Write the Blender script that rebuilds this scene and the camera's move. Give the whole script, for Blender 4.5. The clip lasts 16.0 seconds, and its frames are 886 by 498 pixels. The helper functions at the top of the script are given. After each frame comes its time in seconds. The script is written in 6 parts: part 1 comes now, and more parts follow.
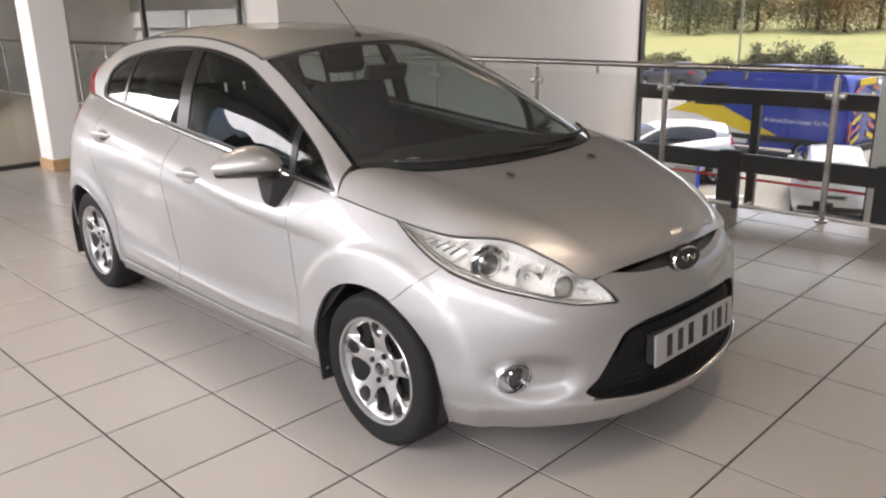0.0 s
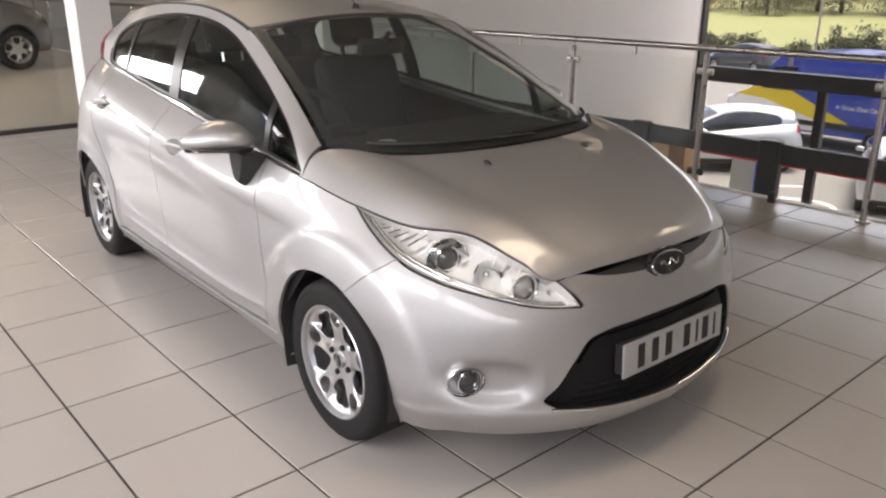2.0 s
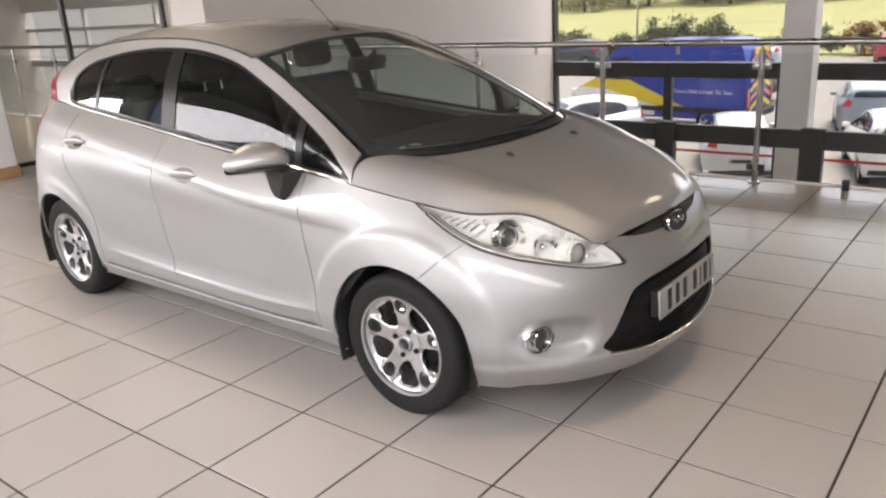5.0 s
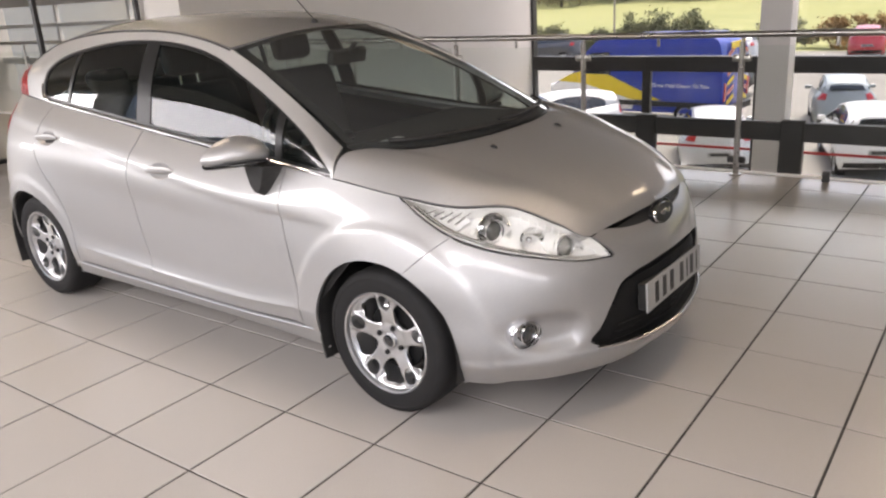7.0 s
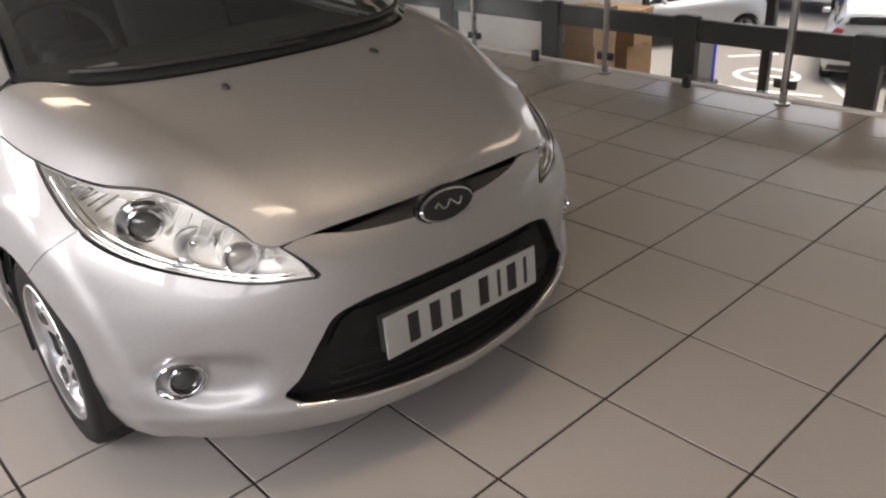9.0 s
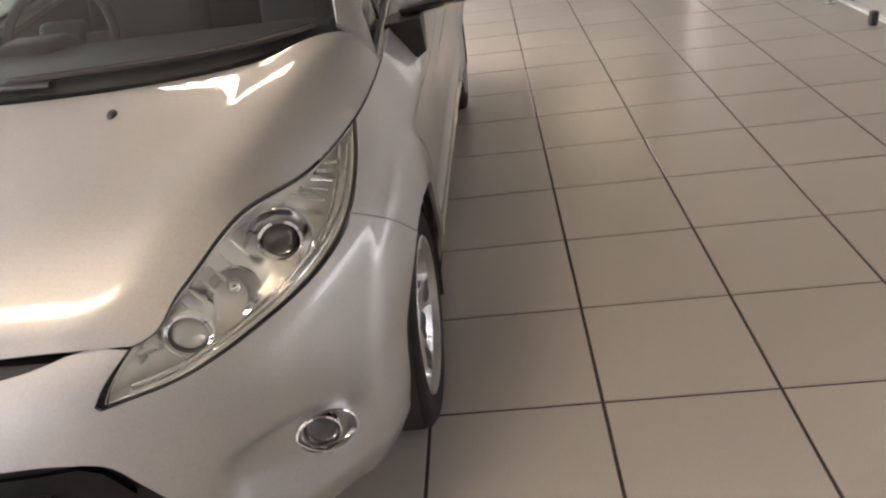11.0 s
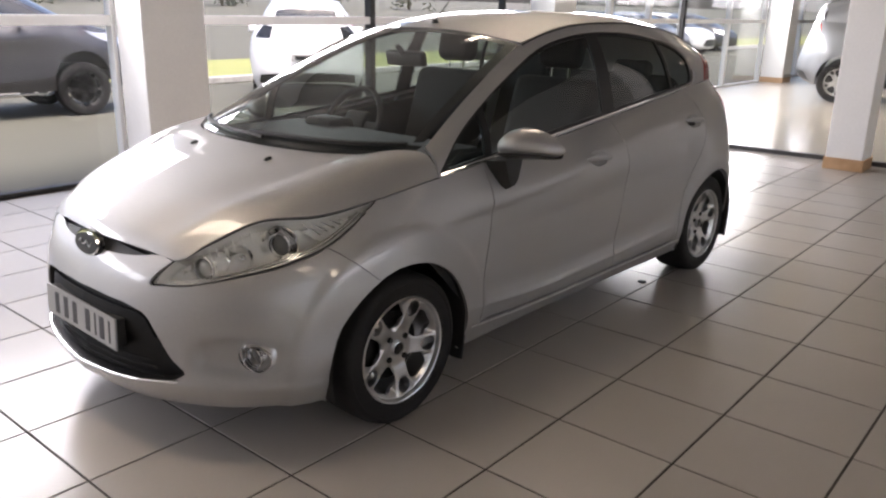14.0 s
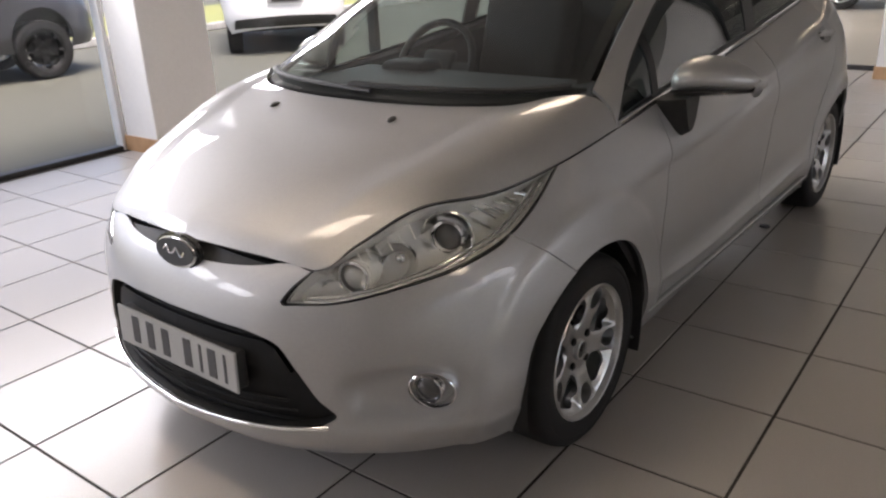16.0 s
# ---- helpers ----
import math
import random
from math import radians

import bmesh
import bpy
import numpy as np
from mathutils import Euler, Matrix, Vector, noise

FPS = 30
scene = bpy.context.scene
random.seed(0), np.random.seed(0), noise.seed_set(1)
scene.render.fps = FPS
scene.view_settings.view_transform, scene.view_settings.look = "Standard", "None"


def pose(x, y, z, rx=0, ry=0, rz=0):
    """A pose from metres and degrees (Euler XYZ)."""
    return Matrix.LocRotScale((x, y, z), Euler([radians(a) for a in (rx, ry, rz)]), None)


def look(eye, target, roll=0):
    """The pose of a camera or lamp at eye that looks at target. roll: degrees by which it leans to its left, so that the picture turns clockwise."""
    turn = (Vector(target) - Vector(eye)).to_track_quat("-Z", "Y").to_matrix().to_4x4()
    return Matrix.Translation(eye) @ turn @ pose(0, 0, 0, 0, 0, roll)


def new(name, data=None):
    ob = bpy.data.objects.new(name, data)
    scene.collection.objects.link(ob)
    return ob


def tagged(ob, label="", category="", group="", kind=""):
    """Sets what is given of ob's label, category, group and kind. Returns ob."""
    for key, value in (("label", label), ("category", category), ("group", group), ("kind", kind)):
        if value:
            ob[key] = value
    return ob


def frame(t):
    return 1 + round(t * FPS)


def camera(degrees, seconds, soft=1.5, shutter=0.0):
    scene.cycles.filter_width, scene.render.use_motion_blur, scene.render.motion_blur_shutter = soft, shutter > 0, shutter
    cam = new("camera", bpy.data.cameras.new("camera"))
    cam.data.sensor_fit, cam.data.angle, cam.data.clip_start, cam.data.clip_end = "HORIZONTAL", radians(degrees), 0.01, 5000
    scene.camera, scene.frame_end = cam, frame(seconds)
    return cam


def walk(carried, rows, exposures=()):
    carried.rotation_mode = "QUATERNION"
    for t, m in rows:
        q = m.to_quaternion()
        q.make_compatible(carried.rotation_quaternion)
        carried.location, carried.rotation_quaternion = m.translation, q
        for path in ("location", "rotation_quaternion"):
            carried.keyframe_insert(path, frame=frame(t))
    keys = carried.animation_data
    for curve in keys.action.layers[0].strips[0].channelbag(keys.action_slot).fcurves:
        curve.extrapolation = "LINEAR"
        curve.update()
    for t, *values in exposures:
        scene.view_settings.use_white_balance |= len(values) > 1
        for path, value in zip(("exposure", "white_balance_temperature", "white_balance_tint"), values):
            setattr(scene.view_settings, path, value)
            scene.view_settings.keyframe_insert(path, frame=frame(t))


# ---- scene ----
cam = camera(58.7, 16.0, 2.3)
EXPOSURES = [(0, 1.42, 6850, 18), (1.5, 1.36, 6850, 18), (2.5, 1.36, 6850, 18), (4.5, 1.46, 6900, 18), (7, 1.42, 6900, 18), (8, 1.28, 6900, 18), (8.5, 1.20, 6900, 18), (9, 1.22, 6950, 18), (9.5, 1.42, 7000, 18), (10, 1.84, 7050, 18), (12.3, 2.50, 6750, 19), (12.8, 2.44, 6700, 19), (13.3, 2.08, 6650, 19), (14, 1.74, 6600, 19), (16, 1.64, 6550, 18)]
PATH = [
    (0, (3.677, -0.522, 1.498), (2.329, 0.837, 0.919), -1.3),
    (0.5, (3.687, -0.376, 1.495), (2.316, 0.943, 0.878), -1.1),
    (1, (3.734, -0.246, 1.498), (2.313, 1.02, 0.881), -0.1),
    (1.5, (3.759, -0.186, 1.495), (2.318, 1.05, 0.867), 0.1),
    (2, (3.771, -0.176, 1.5), (2.335, 1.06, 0.86), 0.2),
    (2.5, (3.746, -0.203, 1.509), (2.307, 1.028, 0.867), -0.1),
    (3, (3.623, -0.286, 1.473), (2.214, 0.963, 0.799), -0.0),
    (3.5, (3.481, -0.443, 1.475), (2.218, 0.922, 0.738), -1.1),
    (4, (3.544, -0.675, 1.486), (2.309, 0.758, 0.836), -1.4),
    (4.5, (3.544, -0.836, 1.543), (2.347, 0.642, 0.921), -3.3),
    (6.8, (3.429, -0.958, 1.517), (2.296, 0.57, 0.898), -3.0),
    (7, (3.487, -0.873, 1.519), (2.349, 0.646, 0.886), -3.7),
    (7.5, (3.624, -0.604, 1.51), (2.449, 0.873, 0.847), -3.9),
    (8, (3.662, -0.194, 1.48), (2.473, 1.243, 0.758), -3.9),
    (8.5, (3.771, 0.224, 1.468), (2.523, 1.588, 0.707), -5.9),
    (9, (3.783, 0.701, 1.438), (2.444, 1.886, 0.542), -3.6),
    (9.5, (3.777, 1.236, 1.437), (2.308, 2.227, 0.51), -6.2),
    (10, (3.733, 1.751, 1.414), (2.129, 2.339, 0.375), -8.4),
    (10.2, (3.663, 2.041, 1.315), (1.994, 2.459, 0.296), -10.0),
    (12.3, (3.263, 3.79, 1.431), (1.706, 2.849, 0.599), 0.0),
    (12.5, (3.338, 3.904, 1.429), (1.817, 2.857, 0.66), -0.1),
    (13, (3.493, 4.181, 1.466), (1.98, 3.056, 0.796), 1.1),
    (13.5, (3.613, 4.443, 1.459), (2.133, 3.243, 0.853), 1.2),
    (14, (3.652, 4.502, 1.457), (2.187, 3.272, 0.874), 1.1),
    (14.5, (3.657, 4.489, 1.445), (2.197, 3.253, 0.861), 0.9),
    (15, (3.637, 4.361, 1.429), (2.179, 3.126, 0.84), 1.0),
    (15.5, (3.625, 4.008, 1.44), (2.177, 2.787, 0.796), 0.9),
    (16, (3.546, 3.598, 1.384), (2.067, 2.468, 0.653), -2.6),
]
walk(cam, [(t, look(eye, target, roll)) for t, eye, target, roll in PATH], EXPOSURES)
# ---- daylight ----
world = bpy.data.worlds.new("sky")
scene.world = world
world.use_nodes = True
wn, wl = world.node_tree.nodes, world.node_tree.links
sky = wn.new("ShaderNodeTexSky")
sky.sky_type, sky.sun_disc = "NISHITA", False
sky.sun_elevation, sky.sun_rotation = radians(71), radians(17)
sky.air_density, sky.dust_density, sky.ozone_density = 0.7, 5.0, 0.5
wl.new(sky.outputs[0], wn["Background"].inputs[0])
wn["Background"].inputs[1].default_value = 0.15

sun = new("sun", bpy.data.lights.new("sun", "SUN"))
sun.data.energy, sun.data.angle, sun.data.color = 1.5, radians(30), (1, 0.96, 0.91)
sun.matrix_world = look((0, 0, 0), (-0.10, -0.32, -1.0))


def window_light(name, eye, target, w, h, watts, color=(0.97, 0.985, 1)):
    """Sky light that enters by the upper part of a glass wall."""
    d = bpy.data.lights.new(name, "AREA")
    d.shape, d.size, d.size_y, d.energy, d.color = "RECTANGLE", w, h, watts, color
    new(name, d).matrix_world = look(eye, target)


for bay_x, bay_w, share in ((-3.88, 2.2, .75), (-1.48, 2.1, 1.18), (1.65, 2.4, 1.16), (4.6, 2.8, .68), (7.6, 2.4, .68)):
    window_light("window_light", (bay_x, -1.72, 1.99), (bay_x, 2.5, 0.65), bay_w, 0.87, 12.5 * bay_w * share)
window_light("facade_light", (-0.4, 12.9, 2.6), (-2.6, 8.5, -0.4), 8.0, 1.2, 34)
window_light("far_window_light", (-10.6, -1.72, 1.98), (-10.6, 3.0, 0.9), 8.6, 0.7, 180)


# ---- building helpers ----
from mathutils.geometry import delaunay_2d_cdt


def mesh_from(name, verts, faces, normals=None):
    me = bpy.data.meshes.new(name)
    me.from_pydata([tuple(map(float, v)) for v in verts], [], [tuple(map(int, f)) for f in faces])
    me.validate()
    me.polygons.foreach_set("use_smooth", [True] * len(me.polygons))
    if normals is not None:
        me.normals_split_custom_set_from_vertices([tuple(map(float, n)) for n in normals])
    return me


def part(name, geo, material, parent=None, label="", angle=40, at=None):
    """Links a bmesh, a mesh or a (verts, faces, normals) triple as one mesh object under parent."""
    if isinstance(geo, bmesh.types.BMesh):
        bmesh.ops.recalc_face_normals(geo, faces=geo.faces)
        me = bpy.data.meshes.new(name)
        geo.to_mesh(me)
        geo.free()
        me.polygons.foreach_set("use_smooth", [True] * len(me.polygons))
        me.set_sharp_from_angle(angle=radians(angle))
    elif isinstance(geo, tuple):
        me = mesh_from(name, *geo)
    else:
        me = geo
    if material and not me.materials:
        me.materials.append(material)
    ob = new(name, me)
    if parent:
        ob.parent = parent
    if at is not None:
        ob.matrix_basis = at
    if label:
        ob["label"] = label
    return ob


def empty(name, m=None):
    ob = new(name)
    ob.empty_display_size = 0.2
    if m is not None:
        ob.matrix_world = m
    return ob


def add_box(bm, x0, y0, z0, x1, y1, z1, bevel=0.0, m=None, seg=1):
    r = bmesh.ops.create_cube(bm, size=1)["verts"]
    for v in r:
        v.co = Vector(((x0 + x1) / 2 + v.co.x * (x1 - x0), (y0 + y1) / 2 + v.co.y * (y1 - y0), (z0 + z1) / 2 + v.co.z * (z1 - z0)))
    if bevel:
        es = list({e for v in r for e in v.link_edges})
        r = list({v for f in bmesh.ops.bevel(bm, geom=es, offset=bevel, segments=seg, affect="EDGES", profile=0.5)["faces"] for v in f.verts} | {v for v in r if v.is_valid})
    if m is not None:
        bmesh.ops.transform(bm, matrix=m, verts=r)
    return r


def box(x0, y0, z0, x1, y1, z1, bevel=0.0, m=None, seg=1):
    bm = bmesh.new()
    add_box(bm, x0, y0, z0, x1, y1, z1, bevel, m, seg)
    return bm


def add_cyl(bm, r, depth, m, seg=24, r2=None):
    return bmesh.ops.create_cone(bm, segments=seg, radius1=r, radius2=r if r2 is None else r2, depth=depth, cap_ends=True, matrix=m)["verts"]


def cyl(a, b, r, seg=16, r2=None):
    """A rod from a to b."""
    a, b = Vector(a), Vector(b)
    bm = bmesh.new()
    add_cyl(bm, r, (b - a).length, Matrix.Translation((a + b) / 2) @ (b - a).to_track_quat("Z", "Y").to_matrix().to_4x4(), seg, r2)
    return bm


def lathe(profile, seg=48, axis="Y"):
    """Turns (radius, along) pairs round an axis."""
    vs, fs = [], []
    n = len(profile)
    for k in range(seg):
        a = 2 * math.pi * k / seg
        for r, h in profile:
            p = (r * math.cos(a), h, r * math.sin(a))
            vs.append(p if axis == "Y" else ((p[0], p[2], p[1]) if axis == "Z" else (p[1], p[0], p[2])))
    for k in range(seg):
        for i in range(n - 1):
            a, b = k * n + i, (k + 1) % seg * n + i
            fs.append((a, a + 1, b + 1, b))
    bm = bmesh.new()
    bv = [bm.verts.new(v) for v in vs]
    for f in fs:
        bm.faces.new([bv[i] for i in f])
    bmesh.ops.remove_doubles(bm, verts=bm.verts, dist=1e-5)
    return bm


def tube(points, r, seg=8, closed=False):
    """A round bar along a line of points."""
    pts = [Vector(p) for p in points]
    n = len(pts)
    bm = bmesh.new()
    rings, side = [], None
    for i, p in enumerate(pts):
        d = (pts[(i + 1) % n if closed else min(i + 1, n - 1)] - pts[(i - 1) % n if closed else max(i - 1, 0)]).normalized()
        if side is None:
            side = d.orthogonal().normalized()
        side = (side - d * side.dot(d)).normalized()
        up = d.cross(side)
        rings.append([bm.verts.new(p + (side * math.cos(2 * math.pi * k / seg) + up * math.sin(2 * math.pi * k / seg)) * r) for k in range(seg)])
    for i in range(n if closed else n - 1):
        a, b = rings[i], rings[(i + 1) % n]
        for k in range(seg):
            bm.faces.new((a[k], a[(k + 1) % seg], b[(k + 1) % seg], b[k]))
    if not closed:
        bm.faces.new(rings[0]), bm.faces.new(rings[-1])
    return bm


def spline(knots, params, t):
    """A smooth curve through knots (rows) set at params, read at the values t."""
    p, k = np.asarray(params, float), np.asarray(knots, float)
    t = np.asarray(t, float)
    d = np.diff(k, axis=0) / np.diff(p)[:, None]
    h = np.diff(p)
    m = np.empty_like(k)
    m[1:-1] = (d[:-1] * h[1:, None] + d[1:] * h[:-1, None]) / (h[:-1] + h[1:])[:, None]
    m[0], m[-1] = 1.5 * d[0] - 0.5 * m[1], 1.5 * d[-1] - 0.5 * m[-2]
    i = np.clip(np.searchsorted(p, t, side="right") - 1, 0, len(p) - 2)
    hh = h[i]
    s = ((t - p[i]) / hh)[..., None]
    hh = hh[..., None]
    return (2 * s**3 - 3 * s**2 + 1) * k[i] + (s**3 - 2 * s**2 + s) * hh * m[i] + (3 * s**2 - 2 * s**3) * k[i + 1] + (s**3 - s**2) * hh * m[i + 1]


def smooth_line(pts, n=40, closed=False):
    """n points along a smooth line through pts."""
    k = np.asarray(pts, float)
    if closed:
        k = np.vstack([k[-2:], k, k[:3]])
    p = np.concatenate([[0], np.cumsum(np.linalg.norm(np.diff(k, axis=0), axis=1) + 1e-9)])
    if closed:
        return spline(k, p, np.linspace(p[2], p[-3], n, endpoint=False))
    return spline(k, p, np.linspace(0, p[-1], n))


class Sheet:
    """A smooth surface through rows of knots. rows[j][i] is the knot at (us[i], vs[j])."""

    def __init__(self, rows, us, vs, flip=False):
        self.rows, self.us, self.vs, self.flip = [np.array(r, float) for r in rows], us, vs, flip
        self.cache = None

    def at(self, uv):
        uv = np.atleast_2d(np.asarray(uv, float))
        u, v = np.clip(uv[:, 0], self.us[0], self.us[-1]), uv[:, 1]
        knots = np.stack([spline(r, self.us, u) for r in self.rows])
        out = np.empty((len(uv), 3))
        p = np.asarray(self.vs, float)
        d = np.diff(knots, axis=0) / np.diff(p)[:, None, None]
        h = np.diff(p)
        m = np.empty_like(knots)
        if len(p) > 2:
            m[1:-1] = (d[:-1] * h[1:, None, None] + d[1:] * h[:-1, None, None]) / (h[:-1] + h[1:])[:, None, None]
            m[0], m[-1] = 1.5 * d[0] - 0.5 * m[1], 1.5 * d[-1] - 0.5 * m[-2]
        else:
            m[0] = m[1] = d[0]
        i = np.clip(np.searchsorted(p, v, side="right") - 1, 0, len(p) - 2)
        n = np.arange(len(uv))
        hh = h[i][:, None]
        s = ((v - p[i]) / h[i])[:, None]
        out = (2 * s**3 - 3 * s**2 + 1) * knots[i, n] + (s**3 - 2 * s**2 + s) * hh * m[i, n] + (3 * s**2 - 2 * s**3) * knots[i + 1, n] + (s**3 - s**2) * hh * m[i + 1, n]
        return out

    def normal(self, uv, e=0.004):
        uv = np.atleast_2d(np.asarray(uv, float))
        lo, hi = self.us[0] + e, self.us[-1] - e
        c = uv.copy()
        c[:, 0] = np.clip(c[:, 0], lo, hi)
        n = np.cross(self.at(c + [e, 0]) - self.at(c - [e, 0]), self.at(c + [0, e]) - self.at(c - [0, e]))
        n /= np.linalg.norm(n, axis=1)[:, None] + 1e-12
        return -n if self.flip else n

    def find(self, pts, weights=(1, 1, 1)):
        """The (u, v) nearest to each point; a weight of 0 leaves a coordinate out."""
        w = np.asarray(weights, float)
        if self.cache is None:
            gu, gv = np.meshgrid(np.linspace(self.us[0], self.us[-1], 240), np.linspace(self.vs[0], self.vs[-1], 90))
            self.cache = np.stack([gu.ravel(), gv.ravel()], 1)
            self.cache3 = self.at(self.cache)
        res = []
        for p in np.atleast_2d(np.asarray(pts, float)):
            i = np.argmin((((self.cache3 - p) * w) ** 2).sum(1))
            q = self.cache[i].copy()
            for _ in range(4):
                e = 0.002
                a = self.at([q, q + [e, 0], q + [0, e]]) * w
                J = np.stack([a[1] - a[0], a[2] - a[0]], 1) / e
                step = np.linalg.lstsq(J, p * w - a[0], rcond=None)[0]
                q += np.clip(step, -0.03, 0.03)
                q[0] = np.clip(q[0], self.us[0], self.us[-1])
            res.append(q)
        return np.array(res)


def inside(poly, pts):
    """Which points lie in a polygon."""
    x, y = pts[:, 0], pts[:, 1]
    r = np.zeros(len(pts), bool)
    a, b = poly, np.roll(poly, -1, 0)
    for (x0, y0), (x1, y1) in zip(a, b):
        if y0 != y1:
            c = ((y0 > y) != (y1 > y)) & (x < (x1 - x0) * (y - y0) / (y1 - y0) + x0)
            r ^= c
    return r


def near_edge(poly, pts, d):
    r = np.zeros(len(pts), bool)
    for a, b in zip(poly, np.roll(poly, -1, 0)):
        ab = b - a
        t = np.clip(((pts - a) @ ab) / (ab @ ab + 1e-12), 0, 1)
        r |= np.linalg.norm(pts - a - t[:, None] * ab, axis=1) < d
    return r


def resample(poly, step):
    out = []
    poly = np.asarray(poly, float)
    for a, b in zip(poly, np.roll(poly, -1, 0)):
        n = max(1, int(np.ceil(np.linalg.norm(b - a) / step)))
        out += [a + (b - a) * k / n for k in range(n)]
    keep = [out[0]]
    for p in out[1:]:
        if np.linalg.norm(p - keep[-1]) > 0.0015:
            keep.append(p)
    if np.linalg.norm(keep[0] - keep[-1]) < 0.0015:
        keep.pop()
    return np.array(keep)


def panel(sheet, outline, holes=(), step=0.03, depth=0.012, lift=0.0, dent=None, mirror=False, both=False, edge_step=None):
    """A sheet-metal piece: the part of the surface inside outline, less the holes, with its edges folded inwards by depth.
    dent: a function of (uv, points, normals) that gives a push along the normal. both: joined with its mirror image."""
    loops = [resample(outline, edge_step or step)] + [resample(h, edge_step or step) for h in holes]
    lo, hi = loops[0].min(0), loops[0].max(0)
    gu, gv = np.meshgrid(np.arange(lo[0], hi[0], step), np.arange(lo[1], hi[1], step * 0.87))
    gu[1::2] += step / 2
    g = np.stack([gu.ravel(), gv.ravel()], 1)
    ok = inside(loops[0], g)
    for h in loops[1:]:
        ok &= ~inside(h, g)
    for h in loops:
        ok &= ~near_edge(h, g, step * 0.45)
    pts, edges = [], []
    for h in loops:
        s = len(pts)
        pts += [tuple(p) for p in h]
        edges += [(s + i, s + (i + 1) % len(h)) for i in range(len(h))]
    nb = len(pts)
    pts += [tuple(p) for p in g[ok]]
    v2, _, f2, *_ = delaunay_2d_cdt([Vector(p) for p in pts], edges, [], 0, 1e-7)
    uv = np.array([tuple(v) for v in v2])
    f2 = np.array(f2)
    c = uv[f2].mean(1)
    ok = inside(loops[0], c)
    for h in loops[1:]:
        ok &= ~inside(h, c)
    f2 = f2[ok]
    P, N = sheet.at(uv), sheet.normal(uv)
    if dent is not None:
        push = dent(uv, P, N)
        e = 0.004
        # slopes of the push, to lean the normals
        pu = [uv + [e, 0], uv - [e, 0], uv + [0, e], uv - [0, e]]
        q = [sheet.at(x) + sheet.normal(x) * dent(x, sheet.at(x), sheet.normal(x))[:, None] for x in pu]
        M = np.cross(q[0] - q[1], q[2] - q[3])
        M /= np.linalg.norm(M, axis=1)[:, None] + 1e-12
        M *= np.sign((M * N).sum(1))[:, None]
        P = P + N * push[:, None]
        N = M
    P = P + N * lift
    # winding that agrees with the normals
    if len(f2):
        turn = np.cross(P[f2[:, 1]] - P[f2[:, 0]], P[f2[:, 2]] - P[f2[:, 0]])
        if (turn * N[f2[:, 0]]).sum() < 0:
            f2 = f2[:, ::-1]
    V, F, NN = list(P), [tuple(f) for f in f2], list(N)
    if depth:
        cnt = {}
        for f in F:
            for a, b in zip(f, f[1:] + f[:1]):
                cnt[(a, b)] = 1
        for a, b in list(cnt):
            if (b, a) in cnt:
                continue
            if both and abs(P[a][1]) < 1e-3 and abs(P[b][1]) < 1e-3:
                continue
            d = P[b] - P[a]
            o = np.cross(d, N[a])
            o /= np.linalg.norm(o) + 1e-12
            s = len(V)
            V += [P[a], P[b], P[b] - N[b] * depth, P[a] - N[a] * depth]
            NN += [o, o, o, o]
            F.append((s, s + 3, s + 2, s + 1))
    V, NN = np.array(V), np.array(NN)
    if both:
        n = len(V)
        V = np.vstack([V, V * [1, -1, 1]])
        NN = np.vstack([NN, NN * [1, -1, 1]])
        F = F + [tuple(i + n for i in reversed(f)) for f in F]
    elif mirror:
        V, NN, F = V * [1, -1, 1], NN * [1, -1, 1], [tuple(reversed(f)) for f in F]
    return V, F, NN


def pair(name, material, parent, label="", **k):
    """The same piece for the left and the right side."""
    return [part(name, panel(mirror=m, **k), material, parent, label) for m in (False, True)]


# ---- materials ----
def material(name, color, rough=0.5, metal=0.0, coat=0.0, **k):
    m = bpy.data.materials.new(name)
    m.use_nodes = True
    b = m.node_tree.nodes["Principled BSDF"]
    b.inputs["Base Color"].default_value = (*color, 1)
    b.inputs["Roughness"].default_value = rough
    b.inputs["Metallic"].default_value = metal
    b.inputs["Coat Weight"].default_value = coat
    b.inputs["Coat Roughness"].default_value = k.get("coat_rough", 0.03)
    if "spec" in k:
        b.inputs["Specular IOR Level"].default_value = k["spec"]
    return m


def nodes_of(m):
    return m.node_tree.nodes, m.node_tree.links, m.node_tree.nodes["Principled BSDF"]


